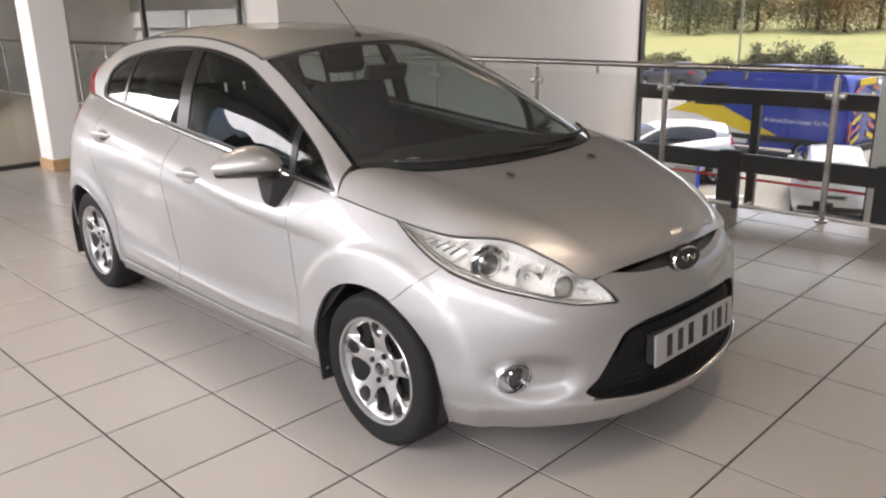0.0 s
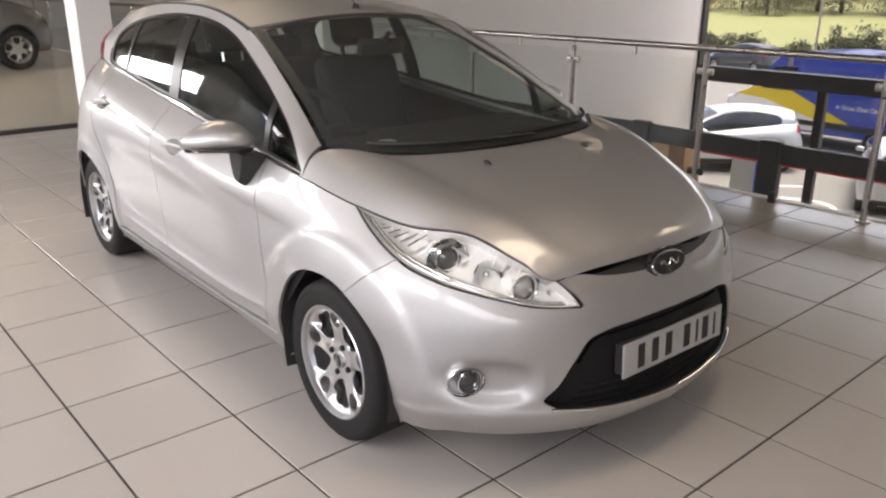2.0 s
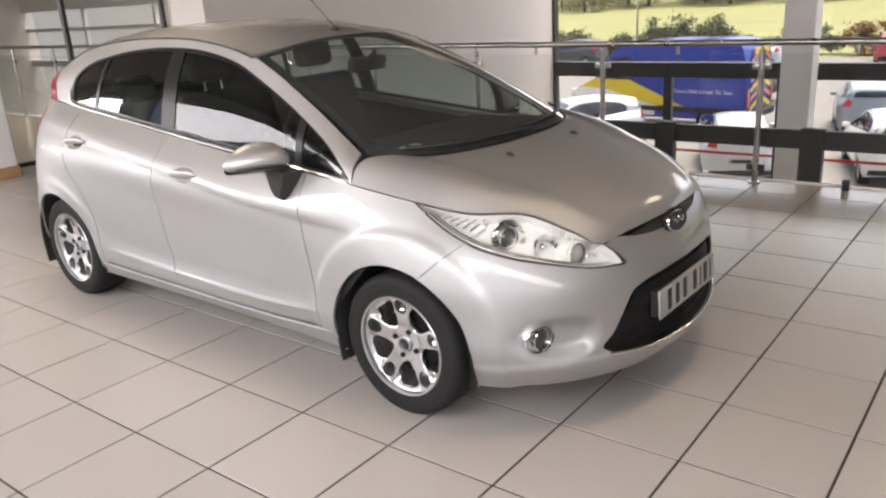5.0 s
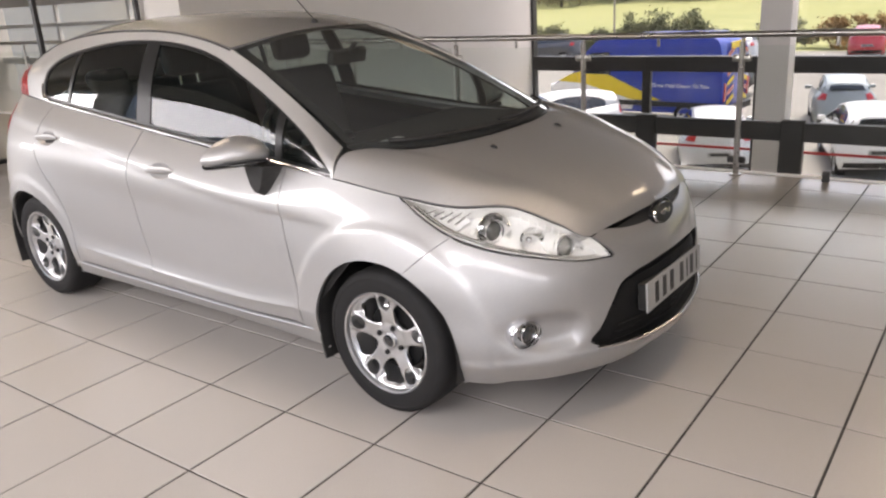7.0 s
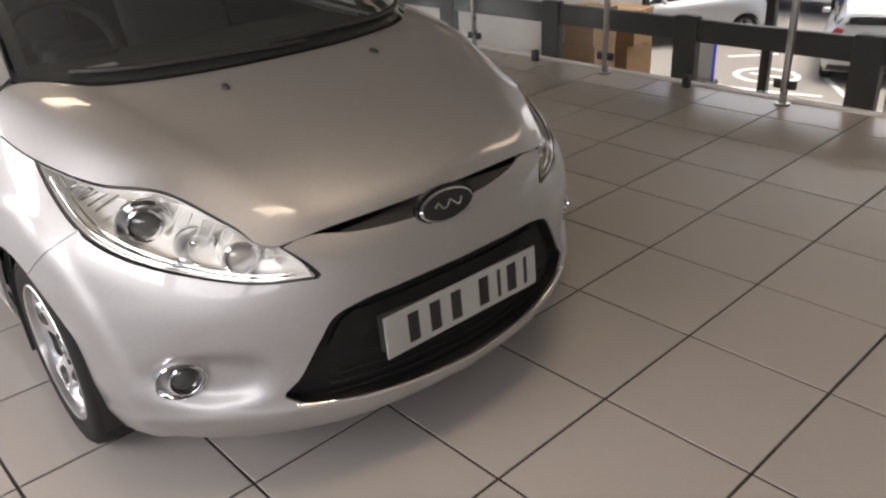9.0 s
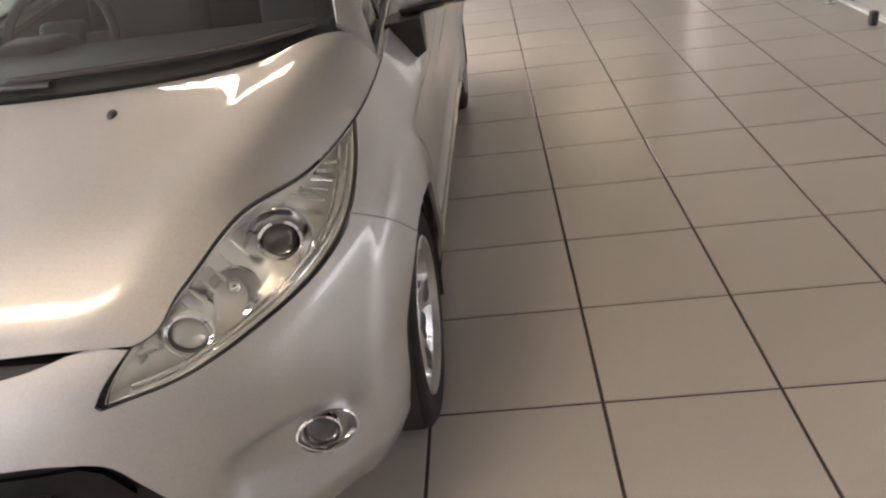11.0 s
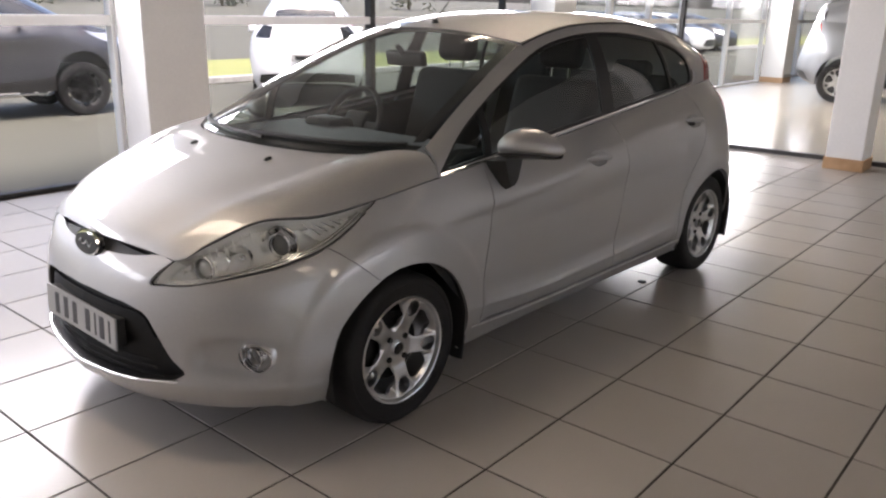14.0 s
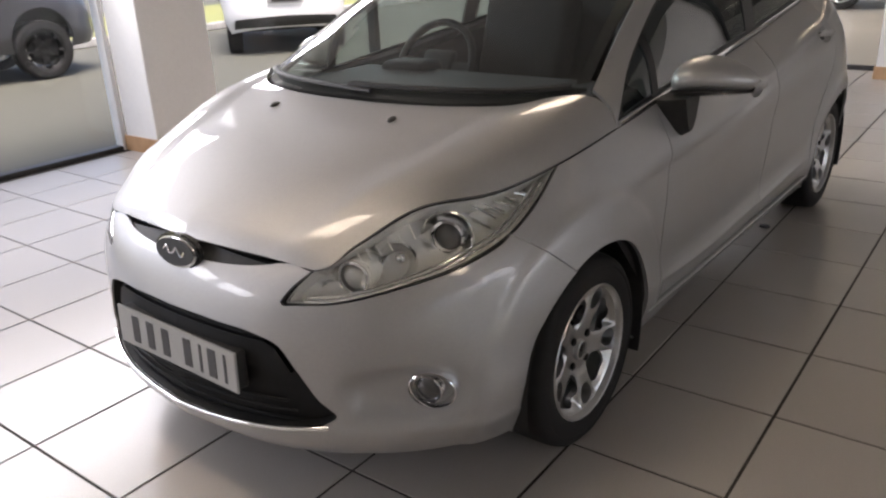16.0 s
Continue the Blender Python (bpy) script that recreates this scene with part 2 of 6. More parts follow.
def speckle(m, dark, light, scale, rough=None, bump=0.0, detail=6, second=0.0, low=0.3, high=0.7):
    """Varies a material's colour, and its gloss and relief, by noise at object scale."""
    n, l, b = nodes_of(m)
    co = n.new("ShaderNodeTexCoord")
    tx = n.new("ShaderNodeTexNoise")
    tx.inputs["Scale"].default_value, tx.inputs["Detail"].default_value = scale, detail
    l.new(co.outputs["Object"], tx.inputs["Vector"])
    fac = tx.outputs["Fac"]
    if second:
        t2 = n.new("ShaderNodeTexNoise")
        t2.inputs["Scale"].default_value, t2.inputs["Detail"].default_value = second, 3
        l.new(co.outputs["Object"], t2.inputs["Vector"])
        mx = n.new("ShaderNodeMath")
        mx.operation = "ADD"
        l.new(fac, mx.inputs[0]), l.new(t2.outputs["Fac"], mx.inputs[1])
        hf = n.new("ShaderNodeMath")
        hf.operation, hf.inputs[1].default_value = "MULTIPLY", 0.5
        l.new(mx.outputs[0], hf.inputs[0])
        fac = hf.outputs[0]
    r = n.new("ShaderNodeValToRGB")
    r.color_ramp.elements[0].position, r.color_ramp.elements[1].position = low, high
    r.color_ramp.elements[0].color, r.color_ramp.elements[1].color = (*dark, 1), (*light, 1)
    l.new(fac, r.inputs["Fac"]), l.new(r.outputs["Color"], b.inputs["Base Color"])
    if rough:
        q = n.new("ShaderNodeMapRange")
        q.inputs["To Min"].default_value, q.inputs["To Max"].default_value = rough
        l.new(fac, q.inputs["Value"]), l.new(q.outputs["Result"], b.inputs["Roughness"])
    if bump:
        k = n.new("ShaderNodeBump")
        k.inputs["Strength"].default_value, k.inputs["Distance"].default_value = 1.0, bump
        l.new(tx.outputs["Fac"], k.inputs["Height"]), l.new(k.outputs["Normal"], b.inputs["Normal"])
    return m


def glass(name, tint, ior=1.5, veil=0.0):
    """A thin pane: clear with a tint, and a mirror by Fresnel; the last argument: a pale scattered share that imitates
    veiling glare.
    """
    m = bpy.data.materials.new(name)
    m.use_nodes = True
    n, l = m.node_tree.nodes, m.node_tree.links
    n.clear()
    o, mix, tr, gl, fr = (n.new("ShaderNode" + k) for k in ("OutputMaterial", "MixShader", "BsdfTransparent", "BsdfGlossy", "LayerWeight"))
    tr.inputs["Color"].default_value = (*tint, 1)
    gl.inputs["Roughness"].default_value = 0.0
    gl.inputs["Color"].default_value = (1, 1, 1, 1)
    f0 = ((ior - 1) / (ior + 1)) ** 2
    pw, sc = n.new("ShaderNodeMath"), n.new("ShaderNodeMapRange")
    pw.operation, pw.inputs[1].default_value = "POWER", 5
    fr.inputs["Blend"].default_value = 0.5
    sc.inputs["To Min"].default_value, sc.inputs["To Max"].default_value = f0, 1
    l.new(fr.outputs["Facing"], pw.inputs[0]), l.new(pw.outputs[0], sc.inputs["Value"])
    l.new(sc.outputs["Result"], mix.inputs[0]), l.new(tr.outputs[0], mix.inputs[1]), l.new(gl.outputs[0], mix.inputs[2]), l.new(mix.outputs[0], o.inputs[0])
    if veil:
        df, dm, ds = n.new("ShaderNodeBsdfDiffuse"), n.new("ShaderNodeMixShader"), n.new("ShaderNodeTexNoise")
        co, mr = n.new("ShaderNodeTexCoord"), n.new("ShaderNodeMapRange")
        ds.inputs["Scale"].default_value, ds.inputs["Detail"].default_value = 6, 5
        mr.inputs["To Min"].default_value, mr.inputs["To Max"].default_value = veil * .7, veil * 1.3
        l.new(co.outputs["Object"], ds.inputs["Vector"]), l.new(ds.outputs["Fac"], mr.inputs["Value"]), l.new(mr.outputs["Result"], dm.inputs[0])
        df.inputs["Color"].default_value = (.8, .8, .8, 1)
        l.new(mix.outputs[0], dm.inputs[1]), l.new(df.outputs[0], dm.inputs[2]), l.new(dm.outputs[0], o.inputs[0])
    return m


def car_paint(name, base, flake):
    m = material(name, base, 0.57, 0.88, 0.80, coat_rough=0.016)
    m.node_tree.nodes["Principled BSDF"].inputs["Coat IOR"].default_value = 1.5
    n, l, b = nodes_of(m)
    co, vo = n.new("ShaderNodeTexCoord"), n.new("ShaderNodeTexVoronoi")
    vo.inputs["Scale"].default_value = 900
    l.new(co.outputs["Object"], vo.inputs["Vector"])
    bw = n.new("ShaderNodeRGBToBW")
    l.new(vo.outputs["Color"], bw.inputs[0])
    ns = n.new("ShaderNodeTexNoise")
    ns.inputs["Scale"].default_value = 3.0
    l.new(co.outputs["Object"], ns.inputs["Vector"])
    mr = n.new("ShaderNodeMapRange")
    mr.inputs["To Min"].default_value, mr.inputs["To Max"].default_value = 0.53, 0.61
    l.new(bw.outputs[0], mr.inputs["Value"]), l.new(mr.outputs["Result"], b.inputs["Roughness"])
    mixc = n.new("ShaderNodeMix")
    mixc.data_type = "RGBA"
    mixc.inputs["A"].default_value, mixc.inputs["B"].default_value = (*base, 1), (*flake, 1)
    l.new(bw.outputs[0], mixc.inputs["Factor"]), l.new(mixc.outputs["Result"], b.inputs["Base Color"])
    return m


PAINT = car_paint("silver_paint", (0.36, 0.357, 0.352), (0.48, 0.476, 0.47))
BLACK = speckle(material("black_plastic", (0.024, 0.024, 0.024), 0.5, spec=0.35), (0.019, 0.019, 0.019), (0.029, 0.028, 0.027), 60, (0.45, 0.62), 0.0003)
GLOSSBLACK = material("gloss_black", (0.012, 0.012, 0.013), 0.12, 0, 0.6)
SATINBLACK = material("satin_black", (0.014, 0.014, 0.014), 0.3, spec=0.25)
RUBBER = speckle(material("tyre_rubber", (0.015, 0.015, 0.015), 0.75, spec=0.22), (0.012, 0.012, 0.012), (0.019, 0.018, 0.018), 30, (0.6, 0.85), 0.0004, second=4)
CHROME = material("chrome", (0.86, 0.86, 0.87), 0.06, 1)
ALLOY = speckle(material("alloy_silver", (0.56, 0.56, 0.56), 0.3, 0.92, 0.6), (0.50, 0.50, 0.50), (0.60, 0.60, 0.60), 25, (0.26, 0.36), second=4)
DARKMETAL = material("dark_metal", (0.022, 0.022, 0.022), 0.45, 0.6)
CARGLASS = glass("car_glass", (0.60, 0.67, 0.65), 1.58)
# the windscreen's pale scatter imitates a lens's veiling glare
SCREENGLASS = glass("windscreen_glass", (0.74, 0.80, 0.78), 1.65, 0.022)
LENS = glass("lamp_lens", (0.93, 0.94, 0.94), 1.45)
CLOTH = speckle(material("seat_cloth", (0.021, 0.021, 0.022), 0.95), (0.018, 0.018, 0.019), (0.024, 0.024, 0.025), 120, None, 0.0001)
DASH = speckle(material("dashboard_plastic", (0.018, 0.018, 0.019), 0.75, spec=0.25), (0.014, 0.014, 0.015), (0.022, 0.022, 0.024), 200, (0.65, 0.8), 0.0004)
PLATE = speckle(material("plate_white", (0.34, 0.34, 0.33), 0.4), (0.32, 0.32, 0.31), (0.36, 0.36, 0.35), 12)


# ---- the silver hatchback: surfaces ----
CAR = pose(0.492, 1.950, 0, 0, 0, -1.5)
RING0 = [(1.995, 0, .198), (1.930, .37, .198), (1.788, .60, .200), (1.668, .705, .205), (1.45, .785, .20), (1.235, .815, .20), (.95, .79, .19), (.45, .775, .19), (-.25, .775, .19), (-.85, .785, .19), (-1.25, .80, .20), (-1.57, .755, .22), (-1.75, .56, .25), (-1.84, 0, .26)]
RING1 = [(2.030, 0, .245), (1.965, .37, .250), (1.825, .605, .262), (1.695, .735, .28), (1.47, .81, .30), (1.235, .835, .30), (.95, .82, .29), (.45, .81, .265), (-.25, .81, .265), (-.85, .817, .275), (-1.25, .835, .30), (-1.58, .785, .30), (-1.80, .60, .33), (-1.90, 0, .34)]
RING2 = [(2.028, 0, .42), (1.968, .37, .42), (1.826, .612, .42), (1.68, .742, .43), (1.46, .815, .45), (1.235, .842, .47), (.95, .826, .46), (.45, .812, .42), (-.25, .808, .42), (-.85, .825, .45), (-1.25, .845, .48), (-1.58, .795, .48), (-1.81, .61, .50), (-1.91, 0, .52)]
RING3 = [(2.000, 0, .55), (1.950, .375, .55), (1.815, .616, .555), (1.668, .726, .57), (1.45, .812, .575), (1.235, .838, .61), (.95, .822, .62), (.45, .818, .62), (-.25, .818, .65), (-.85, .834, .68), (-1.25, .85, .70), (-1.57, .785, .70), (-1.76, .60, .72), (-1.86, 0, .75)]
RING4 = [(1.968, 0, .635), (1.924, .388, .622), (1.785, .594, .645), (1.645, .696, .670), (1.44, .774, .700), (1.25, .798, .745), (.96, .806, .755), (.45, .822, .765), (-.25, .828, .815), (-.85, .822, .868), (-1.25, .808, .905), (-1.56, .73, .925), (-1.71, .57, .93), (-1.80, 0, .95)]
RING5 = [(1.925, 0, .70), (1.881, .426, .679), (1.791, .497, .733), (1.66, .567, .793), (1.478, .663, .797), (1.295, .732, .831), (1.0, .757, .871), (.45, .722, .907), (-.25, .707, .975), (-.85, .685, 1.035), (-1.25, .664, 1.072), (-1.55, .615, 1.09), (-1.68, .50, 1.09), (-1.75, 0, 1.09)]
RINGS = [RING0, RING1, RING2, RING3, RING4, RING5]
US = np.concatenate([[0], np.cumsum(np.linalg.norm(np.diff(np.array(RING2), axis=0), axis=1))])
VS = [0, .085, .25, .40, .52, .64]
SIDE = Sheet(RINGS, US, VS)
VT = VS[-1]

BELT = np.array([(1.0, .755, .870), (.65, .728, .890), (.25, .714, .926), (-.1, .709, .96), (-.5, .70, 1.0), (-.9, .684, 1.038), (-1.25, .664, 1.072), (-1.57, .61, 1.09)])
RAIL = np.array([(.975, .662, .968), (.64, .606, 1.150), (.25, .548, 1.318), (-.1, .528, 1.388), (-.5, .520, 1.408), (-.9, .515, 1.393), (-1.25, .505, 1.348), (-1.55, .50, 1.26)])
MID = (BELT + RAIL) / 2 + np.array([(0, .016, .008)] + [(0, .024, .012)] * 6 + [(0, .03, .012)])
HOUSE = Sheet([BELT, MID, RAIL], np.concatenate([[0], np.cumsum(np.abs(np.diff(BELT[:, 0])))]), [0, .2, .4])

ROOF = Sheet([
    [(.310, 0, 1.372), (.300, .30, 1.357), (.252, .540, 1.322)],
    [(-.1, 0, 1.438), (-.1, .30, 1.427), (-.1, .520, 1.391)],
    [(-.5, 0, 1.458), (-.5, .30, 1.447), (-.5, .512, 1.411)],
    [(-.9, 0, 1.448), (-.9, .30, 1.437), (-.9, .507, 1.396)],
    [(-1.25, 0, 1.415), (-1.25, .30, 1.402), (-1.25, .497, 1.351)],
    [(-1.64, 0, 1.342), (-1.62, .30, 1.330), (-1.55, .49, 1.263)]], [0, .3, .54], [0, .4, .8, 1.2, 1.55, 1.95])

SCREEN = Sheet([
    [(1.290, 0, .950), (1.185, .48, .952), (.990, .650, .966)],
    [(1.060, 0, 1.072), (.980, .44, 1.065), (.815, .619, 1.064)],
    [(.815, 0, 1.190), (.765, .40, 1.178), (.640, .592, 1.150)],
    [(.560, 0, 1.290), (.535, .35, 1.276), (.445, .563, 1.236)],
    [(.305, 0, 1.374), (.295, .30, 1.359), (.256, .536, 1.318)]], [0, .42, .66], [0, .28, .56, .84, 1.12])

HOOD_V = np.interp(US[1:7], (US[1], US[6]), (0, .78))


class HoodSheet(Sheet):
    """The bonnet's surface, whose outer edge is drawn onto the top line of the side surface."""

    def at(self, uv):
        uv = np.atleast_2d(np.asarray(uv, float))
        p = super().at(uv)
        w = np.clip((uv[:, 0] - .52) / .18, 0, 1)[:, None]
        v = np.clip(uv[:, 1], 0, .78)
        edge = SIDE.at(np.stack([np.interp(v, (0, .78), (US[1], US[6])), np.full(len(v), VT)], 1))
        own = super().at(np.stack([np.full(len(v), .70), v], 1))
        return p + w * w * (3 - 2 * w) * (edge - own)


HOOD = HoodSheet([
    [(1.935, 0, .700), (1.925, .15, .698), (1.905, .30, .692), (1.890, .385, .685), (1.881, .426, .679)],
    [(1.860, 0, .768), (1.850, .17, .766), (1.825, .34, .757), (1.805, .440, .748), (1.791, .497, .733)],
    [(1.720, 0, .828), (1.712, .20, .826), (1.690, .39, .820), (1.672, .503, .812), (1.660, .567, .793)],
    [(1.520, 0, .886), (1.512, .22, .885), (1.490, .44, .874), (1.480, .600, .858), (1.478, .663, .797)],
    [(1.380, 0, .919), (1.370, .24, .919), (1.330, .48, .918), (1.295, .650, .908), (1.295, .732, .831)],
    [(1.300, 0, .942), (1.280, .24, .942), (1.190, .50, .945), (1.000, .695, .948), (1.000, .757, .871)]], [0, .2, .42, .60, .70], list(HOOD_V))

TAIL = Sheet([
    [(-1.55, .50, 1.26), (-1.62, .30, 1.33), (-1.64, 0, 1.34)],
    [(-1.60, .56, 1.18), (-1.68, .34, 1.21), (-1.71, 0, 1.22)],
    [(-1.56, .615, 1.085), (-1.68, .50, 1.088), (-1.75, 0, 1.09)]], [0, .3, .6], [0, .12, .26])


for sheet_, hint_ in ((SIDE, (0, 1, 0)), (HOUSE, (0, 1, 0)), (ROOF, (0, 0, 1)), (SCREEN, (0, 0, 1)), (HOOD, (0, 0, 1)), (TAIL, (-1, 0, 0))):
    mid_ = [(sheet_.us[0] + sheet_.us[-1]) / 2, (sheet_.vs[0] + sheet_.vs[-1]) / 2]
    sheet_.flip = bool(np.dot(sheet_.normal([mid_])[0], hint_) < 0)


def inset(poly, d):
    """Draws a closed line in by d."""
    p = np.asarray(poly, float)
    area = 0.5 * np.sum(p[:, 0] * np.roll(p[:, 1], -1) - np.roll(p[:, 0], -1) * p[:, 1])
    e1, e2 = p - np.roll(p, 1, 0), np.roll(p, -1, 0) - p
    n1 = np.stack([-e1[:, 1], e1[:, 0]], 1) / (np.linalg.norm(e1, axis=1)[:, None] + 1e-12)
    n2 = np.stack([-e2[:, 1], e2[:, 0]], 1) / (np.linalg.norm(e2, axis=1)[:, None] + 1e-12)
    n = n1 + n2
    n /= np.maximum(np.linalg.norm(n, axis=1), 0.35)[:, None]
    n /= np.linalg.norm(n, axis=1)[:, None] + 1e-12
    return p + n * d * (1 if area > 0 else -1)


def xz(sheet, pts):
    return sheet.find([(x, 0, z) for x, z in pts], (1, 0, 1))


def yz(sheet, pts):
    return sheet.find([(2.0, y, z) for y, z in pts], (0.02, 1, 1))


def arch(cx, cz, r, a0, a1, n=24):
    return [(cx + r * math.cos(radians(a)), cz + r * math.sin(radians(a))) for a in np.linspace(a0, a1, n)]


FX, RX, AXZ, AR = 1.237, -1.255, 0.280, 0.330

# lines on the side surface that the pieces share
lamp_tip = SIDE.find([(1.938, .376, .603)])[0]
lamp_low = SIDE.find(smooth_line([(1.938, .376, .603), (1.875, .487, .608), (1.772, .614, .644), (1.649, .693, .673), (1.523, .736, .713), (1.401, .741, .767), (1.292, .730, .830)], 40))
k_seam = int(np.argmin(np.abs(lamp_low - SIDE.find([(1.515, .734, .711)])).sum(1)))
u_rear = lamp_low[-1][0]
u_bon = US[1]
lamp_top = np.stack([np.linspace(u_rear, u_bon, 24), np.full(24, VT)], 1)
LAMP = np.vstack([lamp_low, lamp_top[1:]])
seam = SIDE.find(smooth_line([(1.515, .734, .711), (1.45, .785, .655), (1.372, .83, .585)], 10))
arch_f = xz(SIDE, arch(FX, AXZ, AR, -16, 67, 22))
arch_f2 = xz(SIDE, arch(FX, AXZ, AR, 67, 196, 30))
arch_r = xz(SIDE, arch(RX, AXZ, AR, -16, 196, 44))
door_f = xz(SIDE, smooth_line([(.742, .800), (.752, .70), (.790, .50), (.812, .36), (.822, .255)], 16))
uf = SIDE.find([(.745, .72, .88)])[0][0]
door_m = xz(SIDE, smooth_line([(-.262, .90), (-.275, .75), (-.265, .55), (-.235, .38), (-.215, .252)], 16))
um = SIDE.find([(-.255, .705, .97)])[0][0]
door_r = xz(SIDE, smooth_line([(-1.10, .98), (-1.11, .88), (-1.06, .76), (-.965, .64), (-.905, .52), (-.88, .40), (-.872, .255)], 26))
ur = SIDE.find([(-1.095, .675, 1.055)])[0][0]
u_chrome = SIDE.find([(.985, .755, .872)])[0][0]
sill_v = .062


def row(u0, u1, v, n=20):
    return np.stack([np.linspace(u0, u1, n), np.full(n, v)], 1)


slot = SIDE.find(smooth_line([(1.958, 0, .661), (1.945, .16, .663), (1.920, .27, .672), (1.893, .345, .684), (1.884, .378, .682)], 14))


# ---- the silver hatchback: pieces ----
car = tagged(empty("car", CAR), "silver metallic five-door hatchback standing on the tiled showroom floor", "car")


def flare(uv, P, N):
    """The raised lip round the wheel arches."""
    out = np.zeros(len(uv))
    for cx, w in ((FX, .452), (RX, .405)):
        r = np.hypot(P[:, 0] - cx, P[:, 2] - AXZ)
        out += .0105 / (1 + np.exp(np.clip((r - w) / .008, -40, 40)))
    return out


def fog_dent(uv, P, N):
    """The almond-shaped recess of the fog lamp and the shelf above the lower lip."""
    y = P[:, 1] - .625
    d = (y / np.where(y > 0, .098, .126)) ** 2 + ((P[:, 2] - .378) / .064) ** 2
    ahead = np.clip((P[:, 0] - 1.50) / .1, 0, 1)
    shelf = 1 / (1 + np.exp(np.clip((P[:, 2] - .288) / .005, -40, 40)))
    return flare(uv, P, N) - .032 * np.exp(-d ** 2.3) * (P[:, 0] > 1.55) * np.clip((P[:, 1] - .49) / .05, 0, 1) + .009 * shelf * ahead


GRILLE = yz(SIDE, np.vstack([smooth_line([(0, .532), (.18, .529), (.30, .520), (.362, .500), (.400, .450), (.455, .362), (.492, .316), (.470, .299), (.36, .276), (.20, .261), (0, .256)], 60)]))
GRILLE[:, 0] = np.maximum(GRILLE[:, 0], 0)
half = np.vstack([[(0, slot[0][1])], slot[1:], [(u_bon - .005, VT - .007)], [(lamp_tip[0] - .014, lamp_tip[1] + .004)], [(lamp_tip[0] - .002, lamp_tip[1] - .010)], lamp_low[2:k_seam] - [0, .005], seam, arch_f[::-1],
                  row(arch_f[0][0] - .01, 0.0, 0.0, 20), [(0, GRILLE[-1][1])], GRILLE[::-1][1:]])
part("front_bumper", panel(SIDE, half, step=.014, edge_step=.012, depth=.02, dent=fog_dent, both=True), PAINT, car)



def swage(uv, P, N):
    """The crease under the shoulder line, from the front wing to the tail, and the fold above the sill."""
    u, v = uv[:, 0], uv[:, 1]
    fade = np.clip((u - 1.45) / .30, 0, 1) * np.clip((US[11] + .1 - u) / .3, 0, 1)
    d = v - np.interp(u, (1.4, 1.8, 2.4, 3.0, 3.6), (.455, .475, .508, .530, .545))
    upper = -.0068 * np.where(d < 0, np.exp(-(d / .050) ** 2), np.exp(-(d / .012) ** 2)) + .0020 * np.exp(-((d - .04) / .02) ** 2)
    low = v - (.140 + .02 * np.clip((u - 2.1) / 1.2, 0, 1))
    mid = np.clip((u - 1.6) / .25, 0, 1) * np.clip((3.45 - u) / .25, 0, 1)
    lower = mid * (.0045 * np.exp(-(low / .012) ** 2) - .0050 * np.exp(-((low - .055) / .045) ** 2))
    return fade * (upper + lower) + flare(uv, P, N)


# wings, doors, sills, quarters
wing = np.vstack([seam[::-1], lamp_low[k_seam:], row(u_rear, u_chrome, VT)[1:], row(u_chrome, uf, VT, 6)[1:], door_f, [(arch_f2[-1][0] + .02, 0)], [(arch_f2[-1][0] - .005, 0)], arch_f2[::-1]])
pair("front_wing", PAINT, car, sheet=SIDE, outline=inset(wing, .0022), step=.0145, dent=swage)
fdoor = np.vstack([row(uf, um, VT), door_m, row(door_m[-1][0], door_f[-1][0], sill_v + .015), door_f[::-1]])


def cup_line(hx, hz):
    return xz(SIDE, [(hx + .076 * math.cos(a), hz + .034 * math.sin(a)) for a in np.linspace(0, 2 * math.pi, 40, endpoint=False)])


def cup_dent(hx, hz):
    """The finger recess behind a door handle."""
    def f(uv, P, N):
        d = ((P[:, 0] - hx) / .076) ** 2 + ((P[:, 2] - hz) / .034) ** 2
        return -0.024 * np.clip(1 - d, 0, 1) ** .7 + swage(uv, P, N)
    return f


front_doors = pair("front_door", PAINT, car, sheet=SIDE, outline=inset(fdoor, .0022), holes=[cup_line(-.02, .822)], step=.0145, edge_step=.012, dent=swage)
rdoor = np.vstack([row(um, ur, VT), door_r, row(door_r[-1][0], door_m[-1][0], sill_v + .015), door_m[::-1]])
rear_doors = pair("rear_door", PAINT, car, sheet=SIDE, outline=inset(rdoor, .0022), holes=[cup_line(-1.0, .905)], step=.0145, edge_step=.012, dent=swage)
sill = np.vstack([row(arch_f2[-1][0] + .02, arch_r[0][0] - .004, sill_v + .008, 30), row(arch_r[0][0] - .004, arch_f2[-1][0] + .01, 0, 30)])
pair("sill", PAINT, car, sheet=SIDE, outline=sill, step=.03, lift=.007)
# added bright tube that imitates the highlight along the sill's top edge
q = row(arch_f2[-1][0] + .05, arch_r[0][0] - .03, sill_v + .006, 40)
for s in (1, -1):
    part("sill_strip", tube((SIDE.at(q) + SIDE.normal(q) * .009) * [1, s, 1], .0045, 8), ALLOY, car, "thin silver line imitating the highlight on the sill's edge")
u_rb = SIDE.find([(-1.60, .80, .6)])[0][0]
quarter = np.vstack([row(ur, u_rb, VT), [(u_rb, VS[2])], [(u_rb, 0)], [(arch_r[-1][0] + .004, 0)], arch_r[::-1], [(arch_r[0][0] - .006, sill_v)], door_r[::-1]])
pair("rear_quarter", PAINT, car, sheet=SIDE, outline=inset(quarter, .002), step=.0145, dent=swage)
rear = np.vstack([row(u_rb, US[-1], VT, 16), row(US[-1], u_rb, 0, 16)])
part("rear_bumper", panel(SIDE, inset(rear, .0015), step=.05, both=True, depth=.01), PAINT, car)
